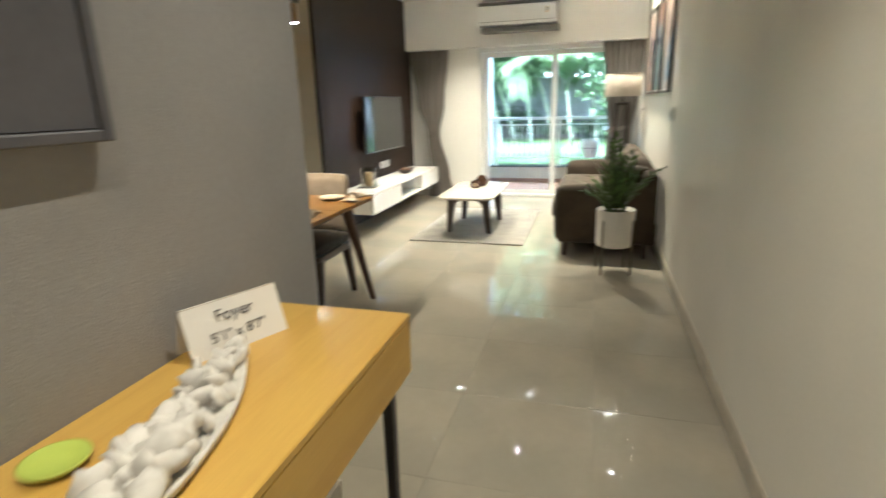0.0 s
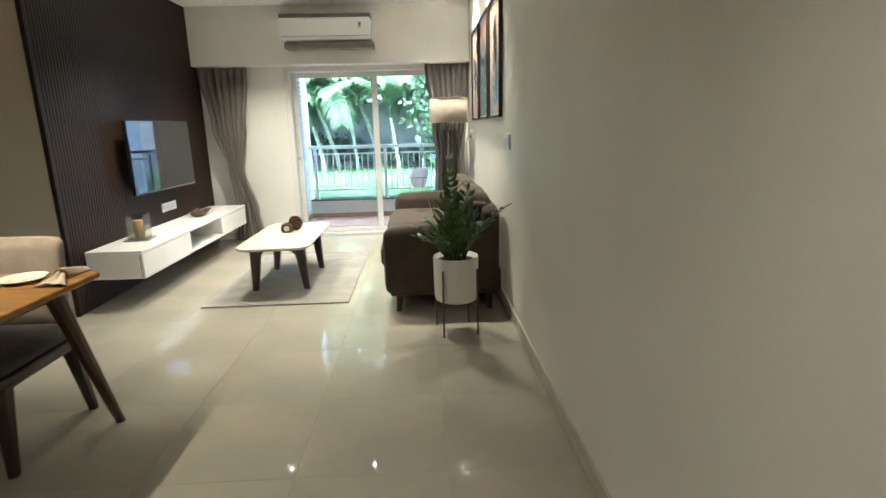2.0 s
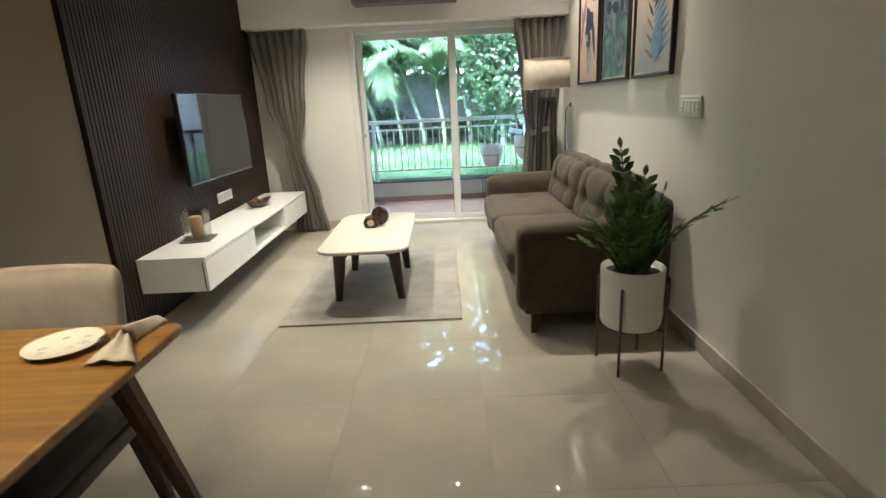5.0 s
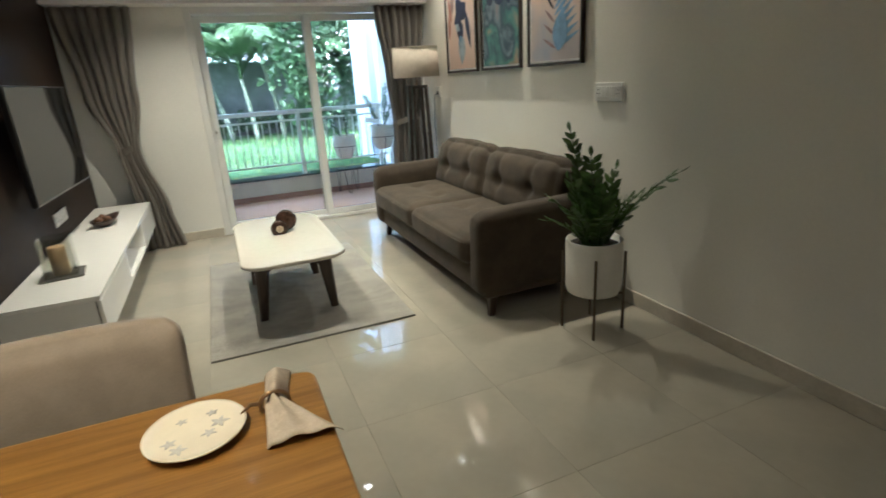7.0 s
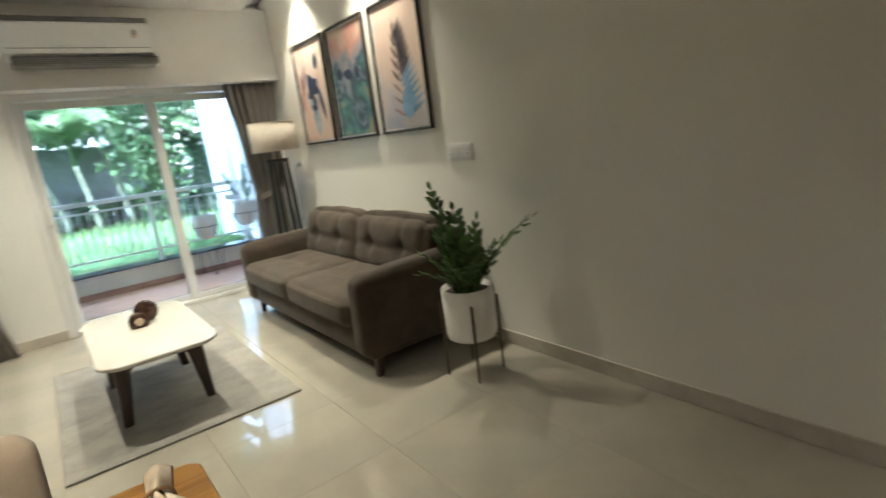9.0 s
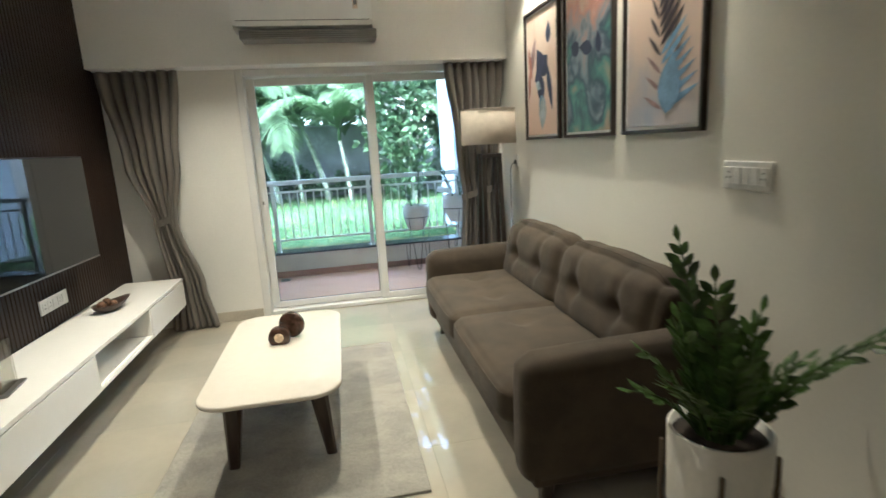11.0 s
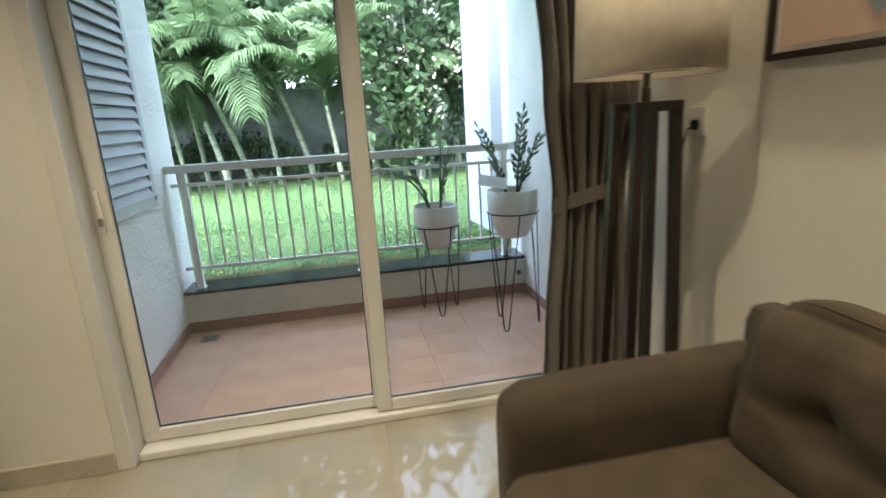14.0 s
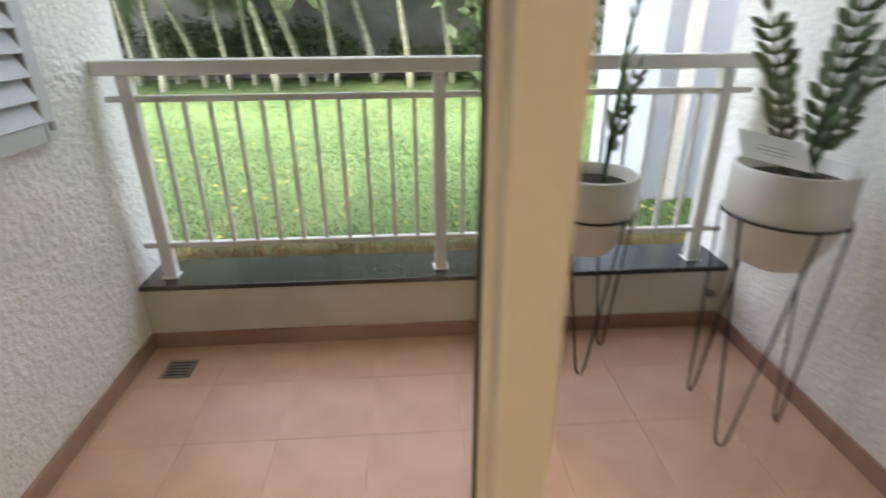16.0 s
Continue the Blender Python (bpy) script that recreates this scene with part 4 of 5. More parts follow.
# ---- potted plants ----
def zz_stem(base, lean, turn, length, bend, mat_leaf, parent, leaf=0.06, pairs=11, bare=0.28):
    """A fleshy arching stem with two rows of pointed leaflets."""
    t = radians(turn)
    out = Vector((math.cos(t), math.sin(t), 0))
    pts, p = [], Vector(base)
    ang = radians(lean)
    n = 16
    for i in range(n + 1):
        pts.append(p.copy())
        a = ang + radians(bend) * (i / n) ** 1.5
        p = p + (out * math.sin(a) + Vector((0, 0, math.cos(a)))) * (length / n)
    bm = tube(pts, 0.009, 0.003, 6)
    side = Vector((-out.y, out.x, 0))
    for k in range(pairs * 2 + 1):
        f = bare + (1 - bare) * (k // 2) / pairs
        q = min(n - 1, int(f * n))
        pos = pts[q].lerp(pts[q + 1], f * n - q) if f < 1 else pts[-1]
        d = (pts[min(q + 1, n)] - pts[max(q - 1, 0)]).normalized()
        s = side * (1 if k % 2 else -1)
        nrm = d.cross(s).normalized()
        ln = leaf * (1.05 - 0.45 * abs(f - 0.55)) * random.uniform(0.85, 1.15)
        if k == pairs * 2:
            way = d
            s = side
        else:
            way = (s * 0.74 + d * 0.70 + nrm * random.uniform(-0.25, 0.35)).normalized()
        crossw = way.cross(nrm).normalized() * ln * 0.225
        up = nrm * ln * 0.05
        v = [bm.verts.new(c) for c in (pos, pos + way * ln * 0.45 + crossw + up, pos + way * ln * 0.45 - crossw + up, pos + way * ln * 0.48, pos + way * ln,
                                       pos + way * ln * 0.75 + crossw * 0.75 + up * 0.5, pos + way * ln * 0.75 - crossw * 0.75 + up * 0.5)]
        for fc in ((0, 3, 1), (0, 2, 3), (1, 3, 5), (3, 4, 5), (3, 2, 6), (3, 6, 4)):
            bm.faces.new([v[i] for i in fc])
    o = part("leafy_stem", bm, mat_leaf, parent)
    return o


def indoor_plant():
    p = empty("potted_plant", (-0.402, 3.59, 0))
    tagged(p, "dark green leafy plant in white pot on metal stand", "potted plant")
    pot = part("pot", lathe([(0.0005, 0.215), (0.118, 0.215), (0.134, 0.223), (0.142, 0.245), (0.146, 0.505), (0.143, 0.510), (0.134, 0.508), (0.132, 0.47), (0.0005, 0.465)], 40), M_POT, p, "white matt ceramic cylinder", True)
    part("soil", lathe([(0.132, 0.465), (0.131, 0.477), (0.08, 0.485), (0.0005, 0.482)], 28), M_SOIL, p, smooth=True)
    for a in (-125, -35, 55, 145):
        c, s = math.cos(radians(a)), math.sin(radians(a))
        part("stand_leg", cuboid((0.158 * c - 0.006, 0.158 * s - 0.006, 0), (0.158 * c + 0.006, 0.158 * s + 0.006, 0.44), 0.002), M_BRONZE, p)
    for a in (10, 100):
        c, s = math.cos(radians(a + 45)), math.sin(radians(a + 45))
        part("cross_bar", tube([(-0.16 * c, -0.16 * s, 0.208), (0.16 * c, 0.16 * s, 0.208)], 0.006, n=6), M_BRONZE, p)
    stems = ((10, 95, 0.58, 12, 0.07, 14), (12, 60, 0.45, 16, 0.07, 11), (28, -42, 0.50, 34, 0.07, 15), (16, -120, 0.33, 20, 0.065, 10), (10, 180, 0.36, 15, 0.07, 11), (24, 200, 0.32, 45, 0.065, 10),
             (14, 20, 0.30, 10, 0.07, 10), (22, 140, 0.30, 35, 0.06, 9), (20, -20, 0.30, 35, 0.065, 9), (28, 240, 0.30, 40, 0.06, 9), (8, -90, 0.30, 8, 0.065, 9), (18, 90, 0.34, 25, 0.065, 10),
             (34, 165, 0.26, 50, 0.06, 8), (8, 0, 0.38, 6, 0.065, 10), (5, 220, 0.40, 8, 0.07, 11), (15, -45, 0.24, 10, 0.06, 8), (12, 130, 0.22, 10, 0.06, 8), (10, 260, 0.24, 20, 0.06, 8))
    for lean, turn, ln, bend, lf, pr in stems:
        t = radians(turn)
        zz_stem((0.05 * math.cos(t), 0.05 * math.sin(t), 0.475), lean, turn, ln, bend, M_LEAF, p, lf * 1.15, round(pr * 0.85), 0.2)


indoor_plant()


# ---- dining table, chairs and settings ----
def dining_table():
    t = empty("dining_table", (-2.80, 2.145, 0))
    tagged(t, "honey brown wooden dining table with dark splayed legs", "dining table")
    part("tabletop", rounded_slab(0, 0, 0.805, 0.43, 0.035, 0.722, 0.75, 0.007, 5), M_TEAK, t, "grained honey brown wooden top", False)
    for x in (-1, 1):
        for y in (-1, 1):
            part("leg", slanted_leg((x * 0.655, y * 0.30, 0.722), (x * 0.735, y * (0.475 if y > 0 else 0.36), 0), 0.070, 0.036, 0.5), M_LEG, t)
        part("end_apron", cuboid((x * 0.655 - 0.012, -0.28, 0.66), (x * 0.655 + 0.012, 0.28, 0.7215), 0.003), M_LEG, t)
    for y in (-1, 1):
        part("side_apron", cuboid((-0.64, y * 0.30 - 0.012, 0.66), (0.64, y * 0.30 + 0.012, 0.7215), 0.003), M_LEG, t)


dining_table()


def dining_chair():
    c = empty("dining_chair", (-2.475, 2.48, 0))
    tagged(c, "dining chair with pale beige upholstered back and dark seat", "chair", "chairs at the dining table")

    def bend_back(p, u):
        p.y += 0.055 * (u.z + 1) / 2 - 0.035 * (u.x ** 2)
        p.x *= 1 - 0.05 * (1 - u.z) / 2
        return p
    part("backrest", cushion((-0.225, 0.20, 0.47), (0.225, 0.265, 0.868), 0.032, 0.006, 12, bend_back), M_CHAIR, c, "pale beige fabric", True)
    part("seat", cushion((-0.225, -0.24, 0.40), (0.225, 0.235, 0.475), 0.035, 0.008, 10), M_CHAIRD, c, "dark grey fabric", True)
    part("seat_frame", cuboid((-0.222, -0.238, 0.345), (0.222, 0.232, 0.402), 0.014, 3), M_DARKWOOD, c)
    for x in (-1, 1):
        part("leg", slanted_leg((x * 0.195, -0.205, 0.37), (x * 0.205, -0.245, 0), 0.072, 0.036, 0.4), M_DARKWOOD, c)
        part("leg", slanted_leg((x * 0.195, 0.205, 0.37), (x * 0.205, 0.275, 0), 0.066, 0.036, 0.4), M_DARKWOOD, c)
        part("back_post", slanted_leg((x * 0.175, 0.245, 0.60), (x * 0.185, 0.215, 0.40), 0.036, 0.040, 0.3), M_DARKWOOD, c)
    return c


chair = dining_chair()
copy_thing(chair, pose(-3.17, 2.48, 0))


def plate():
    p = empty("plate", (-2.228, 2.437, 0.7505))
    tagged(p, "round cream plate with faded blue flower pattern on the table", "plate", "plates on the dining table")
    part("dish", lathe([(0.048, 0.0), (0.052, 0.002), (0.080, 0.011), (0.088, 0.015), (0.088, 0.0175), (0.083, 0.016), (0.062, 0.008), (0.0005, 0.007)], 40), M_PLATE, p, smooth=True)
    for a, r, s in ((200, 0.055, 1.0), (235, 0.06, 1.2), (20, 0.05, 1.3), (60, 0.065, 0.8), (330, 0.03, 1.0), (120, 0.06, 0.8)):
        for k in range(5):
            bm = flat_leaf(leaf_outline(0, 0, a + 72 * k, 0.014 * s, 0.006 * s, 5))
            o = part("flower_mark", bm, M_PLATEB, p)
            o.matrix_local = pose(0.85 * r * math.cos(radians(a)), 0.85 * r * math.sin(radians(a)), 0.0082, 0, 90, 0) @ pose(0, 0, 0)
            o.location.z = 0.0079 + (0.0018 if r > 0.064 else 0)
    return p


pl = plate()
copy_thing(pl, pose(-2.28, 1.885, 0.7505, 0, 0, 150))


def napkin():
    n = empty("napkin", (-2.075, 2.45, 0.7505), 0)
    tagged(n, "folded beige linen napkin tied with a ring on the table", "napkin", "napkins on the dining table")

    def folded(length, w0, w1, h, seed, crease=5, skew=0.0):
        verts, faces = [], []
        nu, nv = 16, 12
        for j in range(nv + 1):
            k = j / nv
            w = w0 + (w1 - w0) * k
            for i in range(nu + 1):
                u = i / nu * 2 - 1
                z = h * (1 - 0.75 * k) * (1 - u * u) + 0.006 * (1 - 0.5 * k) * math.sin(crease * u * 3 + seed + k) + 0.010
                verts.append((u * w + skew * k, -length * k, max(0.002, z * (1 if abs(u) < 0.99 else 0.4))))
        for j in range(nv):
            for i in range(nu):
                a = j * (nu + 1) + i
                faces.append((a, a + 1, a + nu + 2, a + nu + 1))
        return pydata(verts, faces)
    roll = part("rolled_end", folded(-0.130, 0.021, 0.027, 0.032, 1.0, 1.2), M_NAPKIN, n, smooth=True)
    roll.matrix_local = pose(-0.012, 0.0, 0, 0, 0, -8)
    fan = part("fanned_end", folded(0.120, 0.020, 0.066, 0.026, 2.2, 2.4, 0.045), M_NAPKIN, n, smooth=True)
    fan.matrix_local = pose(-0.012, 0.0, 0, 0, 0, -3)
    for o in (roll, fan):
        s = o.modifiers.new("thickness", "SOLIDIFY")
        s.thickness = 0.002
    ring = tube([(0.027 * math.cos(a) - 0.012, 0.0, max(0.004, 0.018 + 0.023 * math.sin(a))) for a in [2 * math.pi * i / 24 for i in range(24)]], 0.004, n=6, closed=True)
    part("napkin_ring", ring, M_BRASS, n, "brown leaf-tipped ring", True)
    part("ring_leaf", tube([(-0.034, 0.002, 0.020), (-0.055, 0.0, 0.026), (-0.075, -0.004, 0.014)], 0.006, 0.002, 6), M_BRASS, n)
    return n


nk = napkin()
copy_thing(nk, pose(-2.09, 1.90, 0.7505, 0, 0, 195))


def tent_card(name, at, rz, w, h, lines, label, bars=()):
    c = empty(name, at, rz)
    tagged(c, label, "sign")
    lean = radians(19)
    for sgn in (1, -1):
        verts = [(-w / 2, -sgn * h * math.sin(lean), 0), (w / 2, -sgn * h * math.sin(lean), 0), (w / 2, 0, h * math.cos(lean)), (-w / 2, 0, h * math.cos(lean))]
        nrm = Vector((0, sgn * 0.0016, 0.0006))
        verts += [Vector(q) + nrm for q in verts]
        part("card_face", pydata(verts, [(0, 1, 2, 3), (7, 6, 5, 4), (0, 4, 5, 1), (1, 5, 6, 2), (2, 6, 7, 3), (3, 7, 4, 0)]), M_PAPER, c)
    face = pose(0, -h * math.sin(lean) / 2 - 0.0008, h * math.cos(lean) / 2, 90 - math.degrees(lean), 0, 0)
    for text, size, dz in lines:
        text_mesh(text, size, M_INK, c, face @ pose(0, dz, 0.0012))
    for x, dz, bw, bh in bars:
        o = part("line_of_print", cuboid((-bw / 2, -bh / 2, 0), (bw / 2, bh / 2, 0.0006)), M_INK, c)
        o.matrix_local = face @ pose(x, dz, 0.001)
    return c


tent_card("tent_card", (-2.68, 2.19, 0.7505), 40, 0.22, 0.115, [("Living & Dining", 0.026, 0.022)],
          "white folded room-name card on the dining table", [(-0.045, -0.022, 0.05, 0.012), (0.0, -0.022, 0.012, 0.010), (0.045, -0.022, 0.05, 0.012)])


def track_light():
    t = empty("track_light", (-2.50, 2.24, 1.99), 90)
    tagged(t, "black bar with small brass cylinder spotlights above the dining table", "pendant light")
    part("bar", cuboid((-0.62, -0.012, 0), (0.47, 0.012, 0.022), 0.002), M_BLACKM, t)
    for x in (-0.50, 0.35):
        part("suspension_rod", tube([(x, 0, 0.022), (x, 0, ZC - 1.99)], 0.003, n=6), M_BLACKM, t)
    for x in (0.40, 0.20, 0.0, -0.20, -0.40):
        s = part("cylinder", lathe([(0.0005, -0.012), (0.024, -0.014), (0.027, -0.02), (0.027, -0.128), (0.025, -0.13), (0.023, -0.122), (0.0005, -0.12)], 20, (x, 0, 0)), M_BRASS, t, "brass cylinder lamp head", True)
        part("stem", tube([(x, 0, 0.0), (x, 0, -0.015)], 0.005, n=6), M_BLACKM, s)
        part("lens", lathe([(0.0005, -0.1265), (0.022, -0.1265), (0.0222, -0.1235), (0.0005, -0.1225)], 16, (x, 0, 0)), M_BULB, s, "bright warm lit lens")
        la = bpy.data.lights.new("spot", "SPOT")
        la.energy, la.color, la.spot_size, la.spot_blend, la.shadow_soft_size = TRACK, LAMP2, radians(130), 0.9, 0.02
        lo = new("spot_lamp", la)
        lo.parent = t
        lo.location = (x, 0, -0.135)


track_light()


# ---- foyer ----
def console():
    c = empty("console_table", (-1.215, -0.25, 0))
    tagged(c, "wall console with amber oak drawer box and thin black legs", "console table")
    part("body", cuboid((-0.183, -0.74, 0.70), (0.195, 0.735, 0.832), 0.003), M_OAK, c)
    part("top", cuboid((-0.184, -0.742, 0.8335), (0.2085, 0.738, 0.852), 0.003), M_OAK, c)
    for y in (-0.37, 0.365):
        d = part("drawer_front", cuboid((0.1955, y - 0.3665, 0.701), (0.208, y + 0.3665, 0.8332), 0.001), M_OAK, c)
    for x in (-0.165, 0.165):
        for y in (-0.70, 0.68):
            part("leg", slanted_leg((x, y, 0.70), (x, y, 0), 0.028, 0.022, 0.2), M_BLACKM, c)


console()
tent_card("tent_card", (-1.325, 0.258, 0.8525), 66, 0.215, 0.11, [("Foyer", 0.036, 0.022), ("5'1\" x 8'7\"", 0.030, -0.020)], "white folded card reading the foyer's name and size")


def sculpture():
    rnd = random.Random(5)
    verts_bm = lathe([(0.0005, 0), (0.9, 0), (1.0, 0.10), (1.0, 0.16), (0.92, 0.14), (0.0005, 0.08)], 40)
    for w in verts_bm.verts:
        k = w.co.y
        w.co.x *= 0.062 * (1 - 0.75 * max(0.0, k) ** 2)
        w.co.y *= 0.27
        w.co.z = w.co.z * 0.13 + 0.012 * (abs(k) ** 3)
    for i in range(70):
        k = rnd.uniform(-0.85, 0.9)
        half = 0.040 * (1 - 0.75 * max(0.0, k) ** 2)
        r = rnd.uniform(0.011, 0.024) * (1 - 0.35 * max(0.0, k))
        g = bmesh.ops.create_icosphere(verts_bm, subdivisions=2, radius=r)
        m = pose(rnd.uniform(-half, half), 0.25 * k, 0.015 + r * rnd.uniform(0.8, 1.6), rnd.uniform(0, 180), rnd.uniform(0, 180), 0) @ Matrix.Diagonal((1, 0.6, 1.5, 1))
        for w in g["verts"]:
            w.co *= 1 + 0.5 * noise.noise(w.co * 70 + Vector((i, 0, 0)))
            w.co = m @ w.co
    zmin = min(w.co.z for w in verts_bm.verts)
    bmesh.ops.translate(verts_bm, verts=verts_bm.verts, vec=(0, 0, -zmin))
    s = part("sculpture", verts_bm, M_CORAL, smooth=True)
    s.matrix_world = pose(-1.19, -0.03, 0.8525, 0, 0, 18)
    tagged(s, "white carved leaf-shaped sculpture lying on the console", "sculpture")


sculpture()
dish = part("dish", lathe([(0.022, 0), (0.034, 0.002), (0.043, 0.010), (0.045, 0.015), (0.042, 0.015), (0.033, 0.006), (0.0005, 0.005)], 36), M_LIME, smooth=True)
dish.matrix_world = pose(-1.312, -0.155, 0.8525)
tagged(dish, "small round lime green dish on the console", "dish")


def wall_box():
    w = empty("wall_panel", (-1.398, -0.355, 1.29))
    tagged(w, "dark slate grey framed panel on the foyer wall", "wall panel")
    slate = material("dark slate panel", (0.10, 0.10, 0.115), 0.5, vary=0.06)
    part("panel", cuboid((0.002, -0.425, 0.02), (0.030, 0.425, 0.69), 0.002), slate, w)
    for lo, hi in (((0.002, -0.445, 0), (0.038, -0.4255, 0.71)), ((0.002, 0.4255, 0), (0.038, 0.445, 0.71)), ((0.002, -0.425, 0), (0.038, 0.425, 0.0195)), ((0.002, -0.425, 0.6905), (0.038, 0.425, 0.71))):
        part("frame_bar", cuboid(lo, hi, 0.003), slate, w)


wall_box()


# ---- balcony ----
BX0, BX1, BY0, BY1 = -2.29, 0.025, YW + 0.22, 8.327
balc = tagged(part("balcony_floor", cuboid((BX0 - 0.16, BY0, -0.2), (BX1 + 0.16, 8.55, -0.004)), M_TERRAG), "terracotta tiled balcony floor", "floor", kind="structure")
wall("wall_balcony_left", (BX0 - 0.16, BY0, -0.2), (BX0, 8.62, 2.75), M_PLASTER, "rough white plastered balcony side wall with louvre")
wall("wall_balcony_right", (BX1, BY0, -0.2), (BX1 + 0.16, 8.62, 2.75), M_PLASTER, "rough white plastered balcony side wall")
wall("kerb", (BX0, 8.327, -0.2), (BX1, 8.55, 0.255), M_KERB, "low cream painted balcony kerb wall", "kerb")
wall("balcony_ceiling", (BX0 - 0.16, BY0, 2.75), (BX1 + 0.16, 8.7, 2.95), M_CEIL, "white balcony ceiling slab", "ceiling")
wall("facade_left", (-9.0, BY0 - 0.2, -0.2), (BX0 - 0.16, BY0, 6.0), M_PLASTER, "plastered outer wall of the building", "facade")
wall("facade_right", (BX1 + 0.16, BY0 - 0.2, -0.2), (8.0, BY0, 6.0), M_PLASTER, "plastered outer wall of the building", "facade")
wall("facade_top", (BX0 - 0.16, BY0 - 0.2, 2.95), (BX1 + 0.16, BY0, 6.0), M_PLASTER, "plastered outer wall above the balcony", "facade")
tagged(part("sill", cuboid((BX0 + 0.001, 8.315, 0.2555), (BX1 - 0.001, 8.56, 0.277), 0.004, 2), M_GRANITE), "polished black granite coping on the balcony kerb", "sill", kind="structure")
for lo, hi in (((BX0, 8.315, 0), (BX1, 8.326, 0.068)), ((BX0 + 0.001, BY0, 0), (BX0 + 0.012, 8.314, 0.068)), ((BX1 - 0.012, BY0, 0), (BX1 - 0.001, 8.314, 0.068))):
    tagged(part("baseboard", cuboid(lo, hi, 0.002), M_TERRAS), "dark terracotta balcony skirting tiles", "skirting", kind="structure")


def railing():
    r = empty("railing", (-1.1, 8.405, 0.277))
    tagged(r, "white painted steel balcony railing with thin upright bars", "railing")
    o = Vector((-1.1, 8.405, 0.277))

    def b(name, lo, hi, bev=0.003):
        return part(name, cuboid(Vector(lo) - o, Vector(hi) - o, bev), M_RAIL, r)
    b("top_rail", (BX0 + 0.001, 8.377, 1.03), (BX1 - 0.001, 8.433, 1.08), 0.005)
    b("middle_rail", (BX0 + 0.02, 8.393, 0.942), (BX1 - 0.02, 8.417, 0.964))
    b("bottom_rail", (BX0 + 0.02, 8.393, 0.400), (BX1 - 0.02, 8.417, 0.422))
    for x in (-2.195, -1.138, -0.098):
        b("post", (x - 0.022, 8.383, 0.277), (x + 0.022, 8.427, 1.03))
        part("base_plate", cuboid(Vector((x - 0.03, 8.375, 0.2772)) - o, Vector((x + 0.03, 8.435, 0.281)) - o, 0.001), M_RAIL, r)
    mesh = None
    for k in range(11):
        for x in (-2.195 + 0.0881 * (k + 1), -1.138 + 0.0867 * (k + 1)):
            if mesh is None:
                bm = cuboid((-0.007, -0.007, 0.145), (0.007, 0.007, 0.665), 0.001)
                ob = part("baluster", bm, M_RAIL, r)
                mesh = ob.data
            else:
                ob = link("baluster", mesh, None, r)
            ob.location = (x - o.x, 0, 0)


railing()


def louvre():
    y0, y1, z0, z1 = 7.33, 8.10, 0.885, 2.15
    l = empty("louvre_window", (BX0, (y0 + y1) / 2, z0))
    tagged(l, "light grey aluminium louvred shutter on the balcony wall", "louvre")
    cy = (y0 + y1) / 2
    hy, h = (y1 - y0) / 2, z1 - z0
    for lo, hi in (((0.001, -hy, 0), (0.03, -hy + 0.055, h)), ((0.001, hy - 0.055, 0), (0.03, hy, h)), ((0.001, -hy + 0.055, 0), (0.03, hy - 0.055, 0.055)), ((0.001, -hy + 0.055, h - 0.055), (0.03, hy - 0.055, h))):
        part("frame_bar", cuboid(lo, hi, 0.003), M_LOUVRE, l)
    # dark sheet: the shade between the slats is put into its colour
    part("backing", cuboid((0.001, -hy + 0.055, 0.055), (0.004, hy - 0.055, h - 0.055)), M_ACD, l, "dark sheet painted as the shade behind the slats")
    n = 19
    step = (h - 0.11) / n
    mesh = None
    for i in range(n):
        if mesh is None:
            bm = cuboid((-0.004, -hy + 0.056, -0.034), (0.002, hy - 0.056, 0.030), 0.001)
            bmesh.ops.rotate(bm, verts=bm.verts, matrix=Matrix.Rotation(radians(-28), 3, "Y"))
            s = part("slat", bm, M_LOUVRE, l)
            mesh = s.data
        else:
            s = link("slat", mesh, None, l)
        s.location = (0.020, 0, 0.055 + (i + 0.5) * step)
    part("knob", cuboid((0.03, hy - 0.04, 0.03), (0.036, hy - 0.015, 0.055), 0.002), M_STEEL, l)


louvre()


def drain():
    d = empty("floor_drain", (-2.135, 8.17, 0.0))
    tagged(d, "small square steel floor drain in the balcony tiles", "drain")
    part("plate", cuboid((-0.055, -0.055, 0.0008), (0.055, 0.055, 0.003), 0.001), M_STEEL, d)
    for i in range(5):
        part("slot", cuboid((-0.04, -0.036 + 0.018 * i - 0.003, 0.003), (0.04, -0.036 + 0.018 * i + 0.003, 0.0035)), M_DARKIN, d)


drain()
cap = part("pipe_cap", lathe([(0.0005, 0), (0.016, 0), (0.018, 0.004), (0.018, 0.02), (0.012, 0.026), (0.0005, 0.027)], 18), M_ACD, smooth=True)
cap.matrix_world = pose(-0.03, 8.3265, 0.155, 90, 0, 0)
tagged(cap, "small dark pipe cap on the balcony kerb", "pipe")


